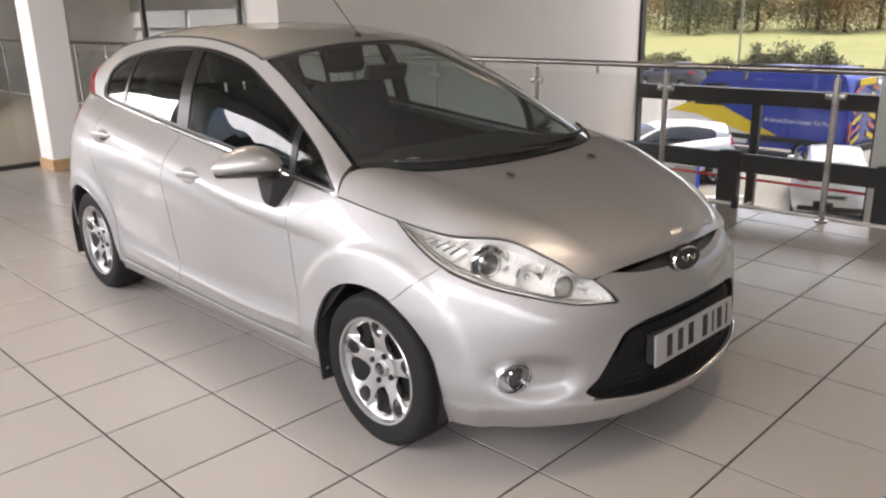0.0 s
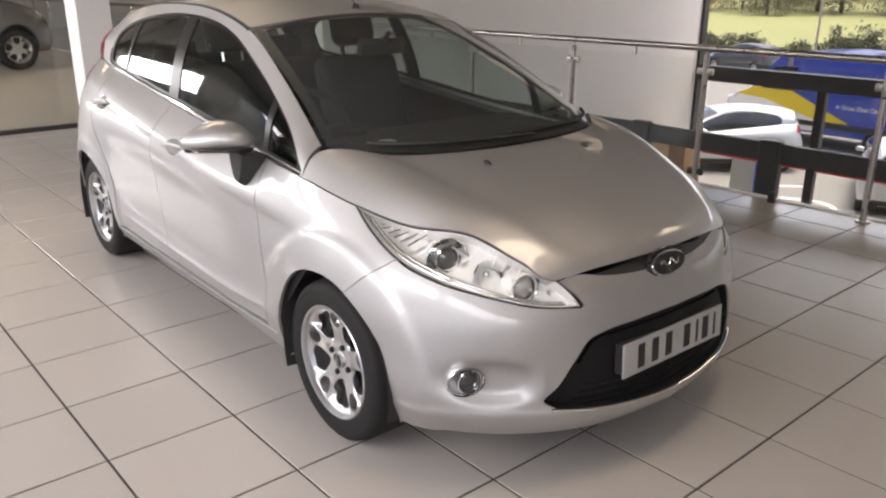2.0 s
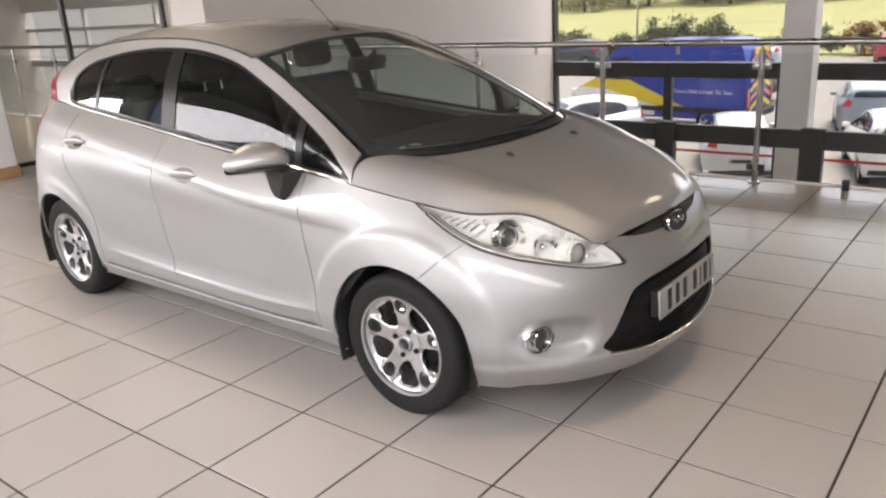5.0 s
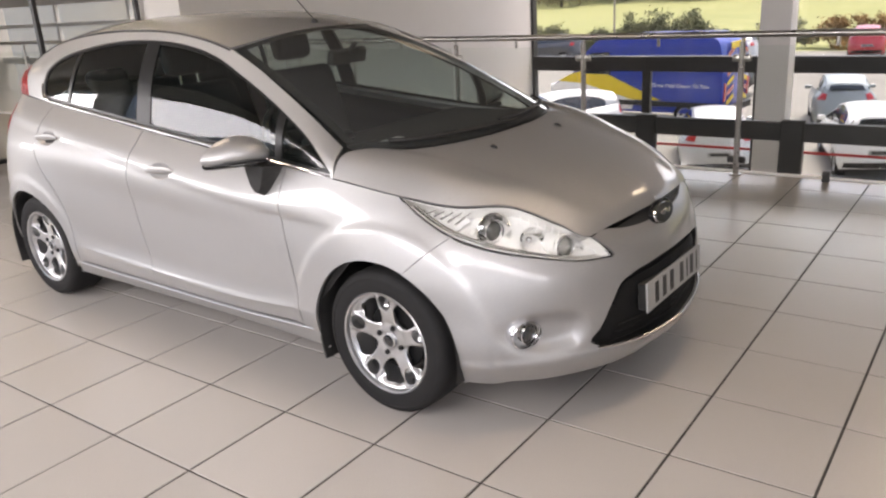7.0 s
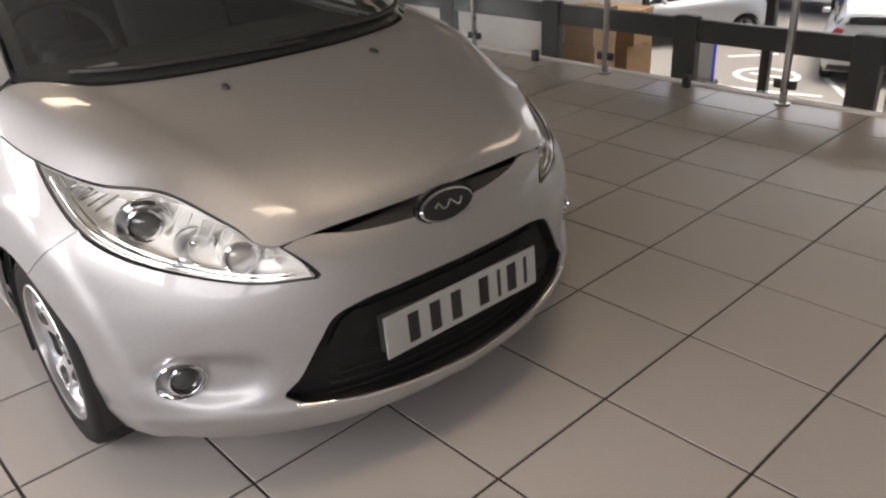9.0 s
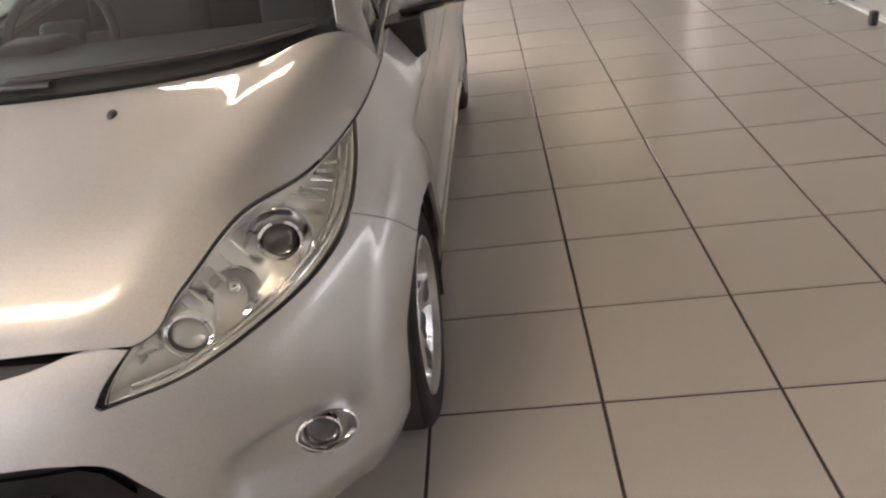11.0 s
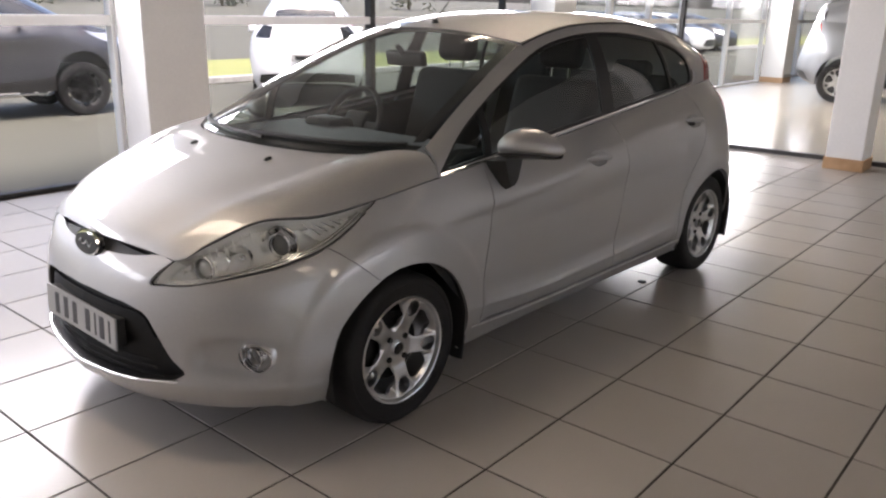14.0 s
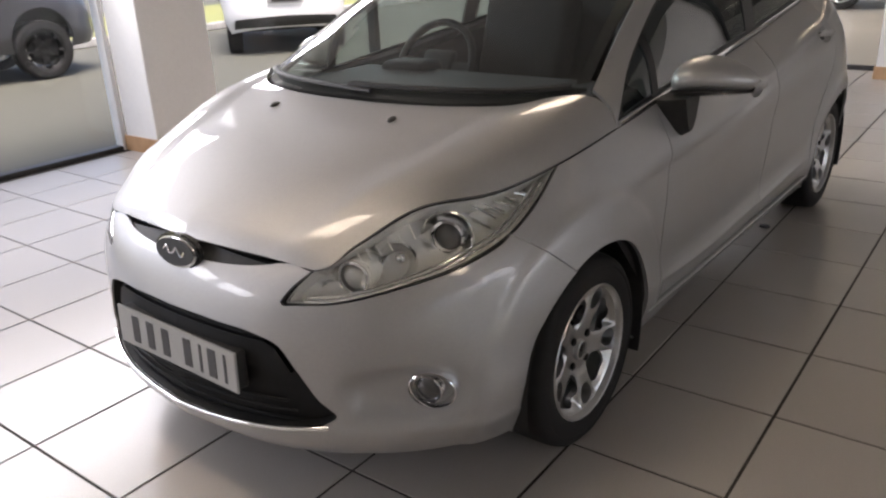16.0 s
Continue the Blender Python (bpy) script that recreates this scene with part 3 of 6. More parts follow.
tail = np.array([(0, 0), (.6, 0), (.6, .26), (0, .26)])
part("tailgate", panel(TAIL, tail, step=.04, both=True, depth=.01), PAINT, car)
pane = np.array([(.17, .05), (.6, .05), (.6, .2), (.22, .2)])
part("rear_window", panel(TAIL, pane, step=.04, both=True, depth=0, lift=.004), CARGLASS, car)

# inner shell that closes the joints
shell = np.vstack([row(u_rear + .03, ur - .02, VT - .02, 40), [(arch_r[0][0] - .03, .14)], row(arch_r[0][0] - .03, arch_f2[-1][0] + .03, .02, 20), [(arch_f2[-1][0] + .05, .14), (US[5] + .02, .47)]])
pair("inner_shell", BLACK, car, sheet=SIDE, outline=shell, step=.06, lift=-.022, depth=0)

# bonnet, screen, roof
hood = np.vstack([[(0, 0), (.70, 0)], [(.70, v) for v in np.linspace(0, .78, 24)][1:], [(u, .78) for u in np.linspace(.70, 0, 24)][1:]])


def ridge(uv, P, N):
    """The soft raised fold that runs up each side of the bonnet."""
    y0 = .33 + .27 * np.clip(uv[:, 1] / .78, 0, 1)
    return 0.0045 * np.exp(-((P[:, 1] - y0) / .05) ** 2) * np.clip(uv[:, 1] / .15, 0, 1)


hood_in = inset(hood, .0025)
hood_in[hood_in[:, 0] < .02, 0] = 0
part("bonnet", panel(HOOD, hood_in, step=.028, both=True, depth=.02, dent=ridge), PAINT, car)
roof = np.array([(0, .01), (.54, .01), (.54, 1.95), (0, 1.95)])
part("roof", panel(ROOF, roof, step=.045, both=True, depth=.012), PAINT, car)
scr = np.array([(0, 0), (.655, 0), (.655, 1.115), (0, 1.115)])
part("windscreen", panel(SCREEN, scr, step=.04, both=True, depth=0), SCREENGLASS, car)
# black printed border round the screen
brd = [[(0, -.004), (.66, -.004), (.66, .012), (.60, .045), (.45, .058), (0, .055)], [(0, 1.118), (.66, 1.118), (.66, 1.07), (.60, 1.075), (0, 1.085)], [(.618, .05), (.66, .05), (.66, 1.1), (.618, 1.1)]]
for b in brd:
    pair("screen_border", SATINBLACK, car, sheet=SCREEN, outline=np.array(b), step=.03, depth=0, lift=-.002)

# side windows
TOP = smooth_line([(-1.228, 1.215), (-1.18, 1.252), (-1.06, 1.296), (-.90, 1.325), (-.62, 1.356), (-.36, 1.363), (-.10, 1.347), (.15, 1.299), (.40, 1.205), (.65, 1.092), (.85, .984), (.984, .888)], 50)
REAR = smooth_line([(-1.165, 1.078), (-1.222, 1.092), (-1.240, 1.125), (-1.240, 1.175), (-1.228, 1.215)], 10)
LOW = [(x, float(np.interp(-x, -BELT[:, 0], BELT[:, 2])) + .013) for x in np.linspace(.978, -1.15, 34)]
DLO = xz(HOUSE, np.vstack([LOW, REAR, TOP[1:]]))
uh = HOUSE.us[-1]
frame_out = np.array([(0, 0), (uh, 0), (uh, .4), (0, .4)])
pair("side_frame", PAINT, car, sheet=HOUSE, outline=frame_out, holes=[DLO], step=.035, edge_step=.02, depth=.012)


def clip_band(x0, x1, gap):
    """Cuts the inset band by two leaning uprights, with points added where they cross it."""
    band = resample(inset(DLO, gap), .01)
    P = HOUSE.at(band)
    lean = lambda e, z: e[0] + (e[1] - e[0]) * (z - .9) / .45
    s = np.minimum(lean(x0, P[:, 2]) - P[:, 0], P[:, 0] - lean(x1, P[:, 2]))
    out = []
    for i in range(len(band)):
        j = (i + 1) % len(band)
        if s[i] >= 0:
            out.append(band[i])
        if (s[i] >= 0) != (s[j] >= 0):
            out.append(band[i] + (band[j] - band[i]) * s[i] / (s[i] - s[j]))
    return np.array(out)


panes = [clip_band((.93, .93), (.692, .662), .016), clip_band((.650, .620), (-.212, -.245), .014), clip_band((-.325, -.345), (-.985, -.90), .014), clip_band((-1.012, -.93), (-1.3, -1.3), .014)]
pair("window_surround", SATINBLACK, car, sheet=HOUSE, outline=inset(DLO, .001), holes=panes, step=.035, edge_step=.012, depth=.012, lift=-.005)
for k, q in enumerate(panes):
    pair("side_window", CARGLASS, car, sheet=HOUSE, outline=inset(q, -.004), step=.04, edge_step=.02, depth=0, lift=-.009)
# bright strip along the belt
for s in (1, -1):
    trim = np.vstack([[(u, .010) for u in np.linspace(.012, HOUSE.us[6] - .10, 38)], xz(HOUSE, REAR[1:7]) + [.006, 0]])
    line = HOUSE.at(trim) + HOUSE.normal(trim) * .001
    part("belt_trim", tube(line * [1, s, 1], .0062, 8), CHROME, car, "thin bright chrome strip under the side windows")
    gut = HOUSE.at([(u, .397) for u in np.linspace(HOUSE.us[2], HOUSE.us[7], 30)])
    part("roof_gutter", tube(gut * [1, s, 1] + [0, 0, -.001], .005, 6), BLACK, car)


# ---- grille, badge, plate, lamps ----
def plane_part(name, pts2, place, depth, mat, parent, label="", bevel=0):
    """A flat plate with the outline pts2 (across, up), facing along the x axis of place."""
    bm = bmesh.new()
    f = bm.faces.new([bm.verts.new((0, a, b)) for a, b in pts2])
    r = bmesh.ops.extrude_face_region(bm, geom=[f])
    bmesh.ops.translate(bm, vec=(depth, 0, 0), verts=[v for v in r["geom"] if isinstance(v, bmesh.types.BMVert)])
    if bevel:
        bmesh.ops.bevel(bm, geom=[e for e in bm.edges if all(v.co.x > depth * .5 for v in e.verts)], offset=bevel, segments=2, affect="EDGES")
    return part(name, bm, mat, parent, label, at=place)


GRILLEBLACK = speckle(material("grille_black", (.010, .010, .010), .55, spec=.2), (.008, .008, .008), (.012, .012, .012), 60, (.5, .65), .0003)
# recessed grille surround, mesh bars, lip
part("grille_surround", panel(SIDE, inset(GRILLE, -.012), step=.03, edge_step=.02, both=True, depth=0, lift=-.034), GRILLEBLACK, car, "black plastic lower grille surround")
wall_o, wall_i = inset(GRILLE, -.006), inset(GRILLE, .0005)
wall_o[GRILLE[:, 0] < .004, 0], wall_i[GRILLE[:, 0] < .004, 0] = -.02, -.01
part("grille_wall", panel(SIDE, wall_o, holes=[wall_i], step=.03, edge_step=.015, depth=.045, lift=-.006, both=True), GRILLEBLACK, car)
for k, z in enumerate(np.linspace(.29, .34, 3)):
    ys = np.linspace(-.40 + .02 * k, .40 - .02 * k, 21)
    pts = [SIDE.at(yz(SIDE, [(abs(y), z)]))[0] * [1, 1 if y >= 0 else -1, 1] - [.026, 0, 0] for y in ys]
    part("grille_bar", tube(pts, .0035, 6), GRILLEBLACK, car)
band = yz(SIDE, [(0, .505), (.31, .497), (.345, .48), (.385, .42), (0, .43)])
part("grille_crossbar", panel(SIDE, band, step=.03, both=True, depth=.016, lift=-.020), GRILLEBLACK, car)
lip = [SIDE.at(yz(SIDE, [(abs(y), .2545 + .122 * max(0, abs(y) - .05) ** 1.6)]))[0] * [1, 1 if y >= 0 else -1, 1] + [.004, 0, .003] for y in np.linspace(-.472, .472, 45)]
part("grille_trim", tube(lip, .0062, 10), CHROME, car, "thin chrome strip along the lower grille")
# upper slot behind the badge
part("bonnet_slot", panel(SIDE, np.vstack([[(0, VS[3] + .06), (u_bon, VS[3] + .05)], row(u_bon, 0, VT, 8)]), step=.03, both=True, depth=0, lift=-.009), BLACK, car)

# badge: black surround, chrome oval with a dark face and a light squiggle
BADGE = pose(1.961, 0, .664, 0, -14, 0)


def oval(a, b, n=40):
    return [(a * math.cos(2 * math.pi * k / n), b * math.sin(2 * math.pi * k / n)) for k in range(n)]


plane_part("badge_surround", oval(.094, .046), BADGE @ pose(-.014, 0, .004), .016, GLOSSBLACK, car, bevel=.004)
badge = plane_part("badge", oval(.086, .039), BADGE, .007, CHROME, car, "chrome-rimmed dark oval badge", bevel=.004)
plane_part("badge_face", oval(.080, .0345), pose(.0055, 0, 0), .0025, material("badge_dark", (.012, .012, .013), .35), badge)
sq = [(.0095, -.044 + .0126 * i, .010 * math.sin(i * 1.9) + .002) for i in range(8)]
part("badge_mark", tube(smooth_line(sq, 40), .0026, 6), CHROME, badge)

# number plate, its characters as plain bars
PL = pose(2.013, 0, .414, 0, -3, 0)
plate = plane_part("number_plate", [(-.26, -.0555), (.26, -.0555), (.26, .0555), (-.26, .0555)], PL, .006, PLATE, car, "white number plate with black characters", bevel=.0015)
INK = material("plate_ink", (.012, .012, .012), .4)
for y, w in [(-.175, .034), (-.105, .034), (-.035, .034), (.062, .034), (.118, .012), (.165, .034), (.218, .012)]:
    part("character_bar", box(.0055, y - w / 2, -.0395, .0072, y + w / 2, .0395, .001), INK, plate)
part("plate_holder", box(-.035, -.255, -.05, 0, .255, .05, .004), BLACK, plate)
# washer jets
for s in (1, -1):
    q = HOOD.find([(1.378, .248, .92)])
    P0, N0 = HOOD.at(q)[0], HOOD.normal(q)[0]
    m = Matrix.Translation(Vector(P0 * [1, s, 1])) @ Vector(N0 * [1, s, 1]).to_track_quat("Z", "Y").to_matrix().to_4x4()
    bm = bmesh.new()
    bmesh.ops.create_uvsphere(bm, u_segments=16, v_segments=8, radius=1, matrix=Matrix.Diagonal((.011, .018, .009, 1)))
    part("washer_jet", bm, BLACK, car, at=m)


# headlamps
def lamp_bowl(parent, s, c, toward, r, depth, mat, lens_r=None, ball=None):
    """A reflector bowl at c that opens along toward, with a chrome rim and, if asked, a projector lens."""
    m = Matrix.Translation(Vector(c)) @ Vector(toward).to_track_quat("Y", "Z").to_matrix().to_4x4()
    prof = [(.004, -depth)] + [(r * math.sqrt(k / 8), -depth + depth * (k / 8)) for k in range(1, 9)] + [(r * 1.08, .004), (r * 1.10, -.002), (r * 1.06, -.012)]
    b = part("reflector", lathe(prof, 32), mat, parent, at=m)
    if lens_r:
        part("projector_ring", lathe([(lens_r, -.03), (lens_r * 1.18, -.03), (lens_r * 1.18, .004), (lens_r * 1.02, .006), (lens_r, 0)], 28), CHROME, parent, at=m)
        bm = bmesh.new()
        bmesh.ops.create_uvsphere(bm, u_segments=24, v_segments=12, radius=lens_r, matrix=Matrix.Translation((0, -.012, 0)) @ Matrix.Diagonal((1, .55, 1, 1)))
        part("projector_lens", bm, ball, parent, at=m)
    else:
        bm = bmesh.new()
        bmesh.ops.create_uvsphere(bm, u_segments=16, v_segments=8, radius=r * .28, matrix=Matrix.Translation((0, -depth * .45, 0)))
        part("bulb", bm, CHROME, parent, at=m)
    return b


SILVERED = material("lamp_silver", (.82, .82, .81), .12, 1)
LAMPGREY = speckle(material("lamp_housing", (.84, .83, .80), .22, .12), (.80, .79, .76), (.88, .87, .84), 40)
FOGBALL = material("fog_glass", (.03, .032, .035), .05, 0, 1)
BALL = material("projector_glass", (.085, .085, .082), .04, .2, 1)


def facets(uv, P, N):
    """Pressed facets in the upper part of the lamp's reflector."""
    up = np.clip((uv[:, 1] - VS[4] - .02) / .05, 0, 1)
    return up * .0012 * (np.sin(uv[:, 0] * 95 + uv[:, 1] * 30) + .6 * np.sin(uv[:, 0] * 41 - uv[:, 1] * 75))


for s in (1, -1):
    lamp = part("headlamp", panel(SIDE, inset(LAMP, .003), step=.022, edge_step=.012, depth=.004, mirror=s < 0), LENS, car, "clear headlamp with chrome projector bowls")
    lamp.visible_shadow = False
    part("lamp_gasket", panel(SIDE, inset(LAMP, .0008), holes=[inset(LAMP, .0032)], step=.02, edge_step=.01, depth=.012, lift=-.002, mirror=s < 0), BLACK, lamp)
    hv, hf, _ = panel(SIDE, inset(LAMP, .003), step=.02, edge_step=.015, depth=0, lift=-.066, mirror=s < 0, dent=facets)
    part("lamp_housing", (hv, hf, None), LAMPGREY, lamp)
    part("lamp_wall", panel(SIDE, inset(LAMP, .0036), holes=[inset(LAMP, .0056)], step=.02, edge_step=.012, depth=.085, lift=-.006, mirror=s < 0), LAMPGREY, lamp)
    # two bright strips inside the lens, along its lower edge
    for gap, deep in ((.012, .012), (.022, .026)):
        q = inset(LAMP, gap)[2:len(lamp_low) - 3]
        line = (SIDE.at(q) - SIDE.normal(q) * deep) * [1, s, 1]
        part("lamp_strip", tube(smooth_line(line, 40), .0042, 8), SILVERED, lamp)
    f = Vector((1, .38 * s, .06))
    lamp_bowl(lamp, s, (1.612, .616 * s, .712), f, .062, .05, SILVERED, .036, BALL)
    lamp_bowl(lamp, s, (1.725, .552 * s, .676), f, .044, .04, SILVERED)
    lamp_bowl(lamp, s, (1.815, .492 * s, .652), (1, .25 * s, .05), .040, .045, SILVERED, .034, material("lamp_lens_grey", (.50, .49, .46), .22, .3))
    fm = Matrix.Translation(Vector((1.815, .492 * s, .652))) @ Vector((1, .25 * s, .05)).to_track_quat("Y", "Z").to_matrix().to_4x4()
    part("lamp_barrel", lathe([(.041, -.105), (.0425, -.01), (.0440, -.004), (.0440, .002), (.0405, .004)], 32), LAMPGREY, lamp, at=fm)
    for k in range(5):
        a = SIDE.at([(1.02 + .035 * k, VT - .055 + .006 * k)])[0] * [1, s, 1]
        b = SIDE.at([(1.00 + .035 * k, VT - .015)])[0] * [1, s, 1]
        part("lamp_rib", tube([a - [.014, .02 * s, .012], b - [.014, .02 * s, .012]], .0035, 6), SILVERED, lamp)
    for k in range(6):
        a = SIDE.at([(.62 + .036 * k, VT - .012)])[0] * [1, s, 1]
        b = SIDE.at([(.605 + .036 * k, VT - .040)])[0] * [1, s, 1]
        part("lamp_slat", tube([a - [.016, .012 * s, .012], b - [.016, .012 * s, .012]], .0030, 6), LAMPGREY, lamp)
    # fog lamp: oval chrome bezel in the recess, its lens turned forwards
    m = Matrix.Translation(Vector((1.764, .670 * s, .381))) @ Vector((1, .46 * s, -.02)).to_track_quat("Y", "Z").to_matrix().to_4x4() @ Matrix.Diagonal((1.24, 1, 1, 1))
    fog = part("fog_lamp", lathe([(.037, -.045), (.043, -.004), (.0465, .006), (.049, .004), (.0505, -.006), (.054, -.09)], 44), CHROME, car, "fog lamp in an oval chrome bezel", at=m)
    part("fog_bowl", lathe([(.002, -.05), (.025, -.046), (.0385, -.030), (.0425, -.006)], 36), SILVERED, fog)
    lm = m.inverted() @ Matrix.Translation(Vector((1.766, .660 * s, .381))) @ Vector((1, .22 * s, -.02)).to_track_quat("Y", "Z").to_matrix().to_4x4()
    bm = bmesh.new()
    bmesh.ops.create_uvsphere(bm, u_segments=28, v_segments=12, radius=.034, matrix=Matrix.Translation((0, -.006, 0)) @ Matrix.Diagonal((1, .4, 1, 1)))
    part("fog_lens", bm, FOGBALL, fog, at=lm)
    part("fog_barrel", lathe([(.034, -.05), (.0375, -.004), (.0385, .004), (.0355, .006), (.0335, 0)], 32), CHROME, fog, at=lm)
    # tail lamp at the rear corner
    red = material("tail_red", (.30, .014, .014), .15, 0, 1)
    out = np.array([(u_rb - .06, .60), (u_rb + .14, .60), (u_rb + .17, VS[4] - .02), (u_rb + .02, VS[4] - .03)])
    part("tail_lamp", panel(SIDE, out, step=.03, depth=.01, lift=.004, mirror=s < 0), red, car, "red tail lamp")
    out = np.array([(HOUSE.us[7] - .115, .0), (HOUSE.us[7], .0), (HOUSE.us[7], .31), (HOUSE.us[7] - .035, .31), (HOUSE.us[7] - .075, .15)])
    part("tail_lamp_top", panel(HOUSE, out, step=.03, depth=.01, lift=.004, mirror=s < 0), red, car)


# ---- wheels, arches, mirrors, handles, cabin ----
def wheel_face():
    """The alloy's front: a dished disc with five large openings and five small ones at the spokes' ends."""
    R = .196
    out = np.array([(R * math.cos(a), R * math.sin(a)) for a in np.linspace(0, 2 * math.pi, 120, endpoint=False)])
    holes = []
    for k in range(5):
        a = radians(90 + 72 * k)
        # large opening between two spokes: wide and blunt at the rim, rounded inwards
        q = smooth_line([(.078, 0), (.083, .018), (.098, .031), (.118, .042), (.138, .049), (.156, .047), (.167, .036), (.171, 0), (.167, -.036), (.156, -.047), (.138, -.049), (.118, -.042), (.098, -.031), (.083, -.018)], 56, True)
        holes.append(np.array([(x * math.cos(a) - y * math.sin(a), x * math.sin(a) + y * math.cos(a)) for x, y in q]))
        a += radians(36)
        q = smooth_line([(.120, 0), (.124, .013), (.138, .024), (.157, .028), (.175, .021), (.184, .009), (.185, 0), (.184, -.009), (.175, -.021), (.157, -.028), (.138, -.024), (.124, -.013)], 40, True)
        holes.append(np.array([(x * math.cos(a) - y * math.sin(a), x * math.sin(a) + y * math.cos(a)) for x, y in q]))

    class Disc:
        us = [-1, 1]

        def at(self, uv):
            uv = np.atleast_2d(np.asarray(uv, float))
            r = np.hypot(uv[:, 0], uv[:, 1])
            # a deep bowl whose wall climbs to the rim, and five spokes that rise from the hub to the rim's edge
            t = np.clip((r - .150) / .044, 0, 1)
            bowl = -.034 + .028 * t * t * (3 - 2 * t)
            ridge = -.028 + .022 * np.clip((r - .055) / .120, 0, 1)
            a = (np.arctan2(uv[:, 1], uv[:, 0]) - radians(126) + radians(36)) % radians(72) - radians(36)
            w = np.clip((.048 - np.abs(r * np.sin(a))) / .018, 0, 1)
            w = w * w * (3 - 2 * w) * np.clip((r - .045) / .04, 0, 1)
            y = bowl + (np.maximum(ridge, bowl) - bowl) * w + .010 * np.exp(-(r / .060) ** 4) - .010 * np.exp(-(r / .034) ** 4)
            return np.stack([uv[:, 0], y, uv[:, 1]], 1)

        def normal(self, uv):
            e = .001
            uv = np.atleast_2d(np.asarray(uv, float))
            n = np.cross(self.at(uv + [0, e]) - self.at(uv - [0, e]), self.at(uv + [e, 0]) - self.at(uv - [e, 0]))
            return n / np.linalg.norm(n, axis=1)[:, None]

    def soft(uv, P, N):
        r = np.zeros(len(uv))
        for h in holes:
            d = np.min(np.linalg.norm(uv[:, None] - h[None], axis=2), axis=1)
            r = np.maximum(r, np.exp(-(d / .0045) ** 2))
        return -.004 * r
    return panel(Disc(), out, holes=holes, step=.0075, edge_step=.006, depth=.032, dent=soft)


WHEEL_FACE = mesh_from("spoke_disc", *wheel_face())
WHEEL_FACE.materials.append(ALLOY)
R0 = .283
tyre_prof = [(.190, -.094), (.200, -.099), (.235, -.104), (.262, -.101), (.276, -.090), (.2815, -.070), (.283, -.030), (.283, .030), (.2815, .070), (.276, .090), (.262, .101), (.252, .1035), (.250, .1015), (.235, .104), (.205, .101), (.196, .096), (.190, .090)]
TYRE = lathe(tyre_prof, 80)


def make_wheel(side, x, turn):
    w = empty("wheel")
    w.parent = car
    w.matrix_basis = pose(x, .715 * side, R0, 0, turn, 0 if side > 0 else 180)
    return w


def dress_wheel(w):
    part("tyre", TYRE.copy(), RUBBER, w)
    part("rim", lathe([(.200, .090), (.2005, .098), (.197, .102), (.192, .100), (.189, .090), (.185, .04), (.178, -.085), (.194, -.095)], 72), ALLOY, w)
    part("spoke_disc", WHEEL_FACE, None, w, at=pose(0, .090, 0))
    part("centre_cap", lathe([(.0001, .074), (.020, .073), (.024, .070), (.026, .05)], 28), GLOSSBLACK, w)
    part("cap_ring", lathe([(.024, .068), (.026, .0755), (.030, .074), (.031, .05)], 28), ALLOY, w)
    for k in range(4):
        a = radians(45 + 90 * k + 12)
        part("wheel_nut", lathe([(.0001, .071), (.0095, .071), (.0115, .068), (.0115, .05)], 6), DARKMETAL, w, at=pose(.054 * math.cos(a), 0, .054 * math.sin(a)))
    part("brake_disc", lathe([(.02, .028), (.128, .028), (.128, .006), (.02, .006)], 40), DARKMETAL, w)
    part("hub", lathe([(.0001, .05), (.075, .05), (.078, 0), (.0001, -.05)], 24), DARKMETAL, w)


for side in (1, -1):
    for x, turn in ((FX, 9 if side > 0 else 37), (RX, 31)):
        w = make_wheel(side, x, turn)
        dress_wheel(w)

for side in (1, -1):
    for x, n in ((FX, "front"), (RX, "rear")):
        vs, fs, K = [], [], 28
        for k in range(K + 1):
            a = radians(-14 + 208 * k / K)
            for r, y in ((AR + .004, .815), (AR + .012, .70), (AR + .012, .50)):
                vs.append((x + r * math.cos(a), y * side, AXZ + r * math.sin(a)))
        for k in range(K):
            for j in range(2):
                a = k * 3 + j
                fs.append((a, a + 1, a + 4, a + 3))
        bm = bmesh.new()
        bv = [bm.verts.new(v) for v in vs]
        for f in fs:
            bm.faces.new([bv[i] for i in f])
        part("arch_liner", bm, BLACK, car)
        # mud flap behind the wheel
        fx = x - AR + (.012 if n == "front" else -.008)
        ft = smooth_line([(fx + .030, .475), (fx - .006, .40), (fx - .022, .33), (fx - .020, .22), (fx - .008, .145)], 10)
        bm = bmesh.new()
        rows = []
        for (px, pz) in ft:
            rows.append([bm.verts.new((px + dx, y * side, pz)) for dx, y in ((0, .815), (.012, .818), (.016, .78), (.010, .63), (-.002, .63), (-.004, .78))])
        for a, b in zip(rows, rows[1:]):
            for j in range(6):
                bm.faces.new((a[j], a[(j + 1) % 6], b[(j + 1) % 6], b[j]))
        bm.faces.new(rows[0]), bm.faces.new(rows[-1])
        part("mud_flap", bm, BLACK, car, "black rubber mud flap")

# floor pan and wheel wells
part("underbody", box(-1.55, -.60, .20, 1.60, .60, .30, .03), BLACK, car)
part("engine_bay", box(.95, -.50, .30, 1.76, .50, .62, .03), BLACK, car)
part("cowl", panel(SCREEN, np.array([(0, -.075), (.62, -.06), (.655, .05), (0, .06)]), step=.04, both=True, depth=0, lift=-.022), BLACK, car)

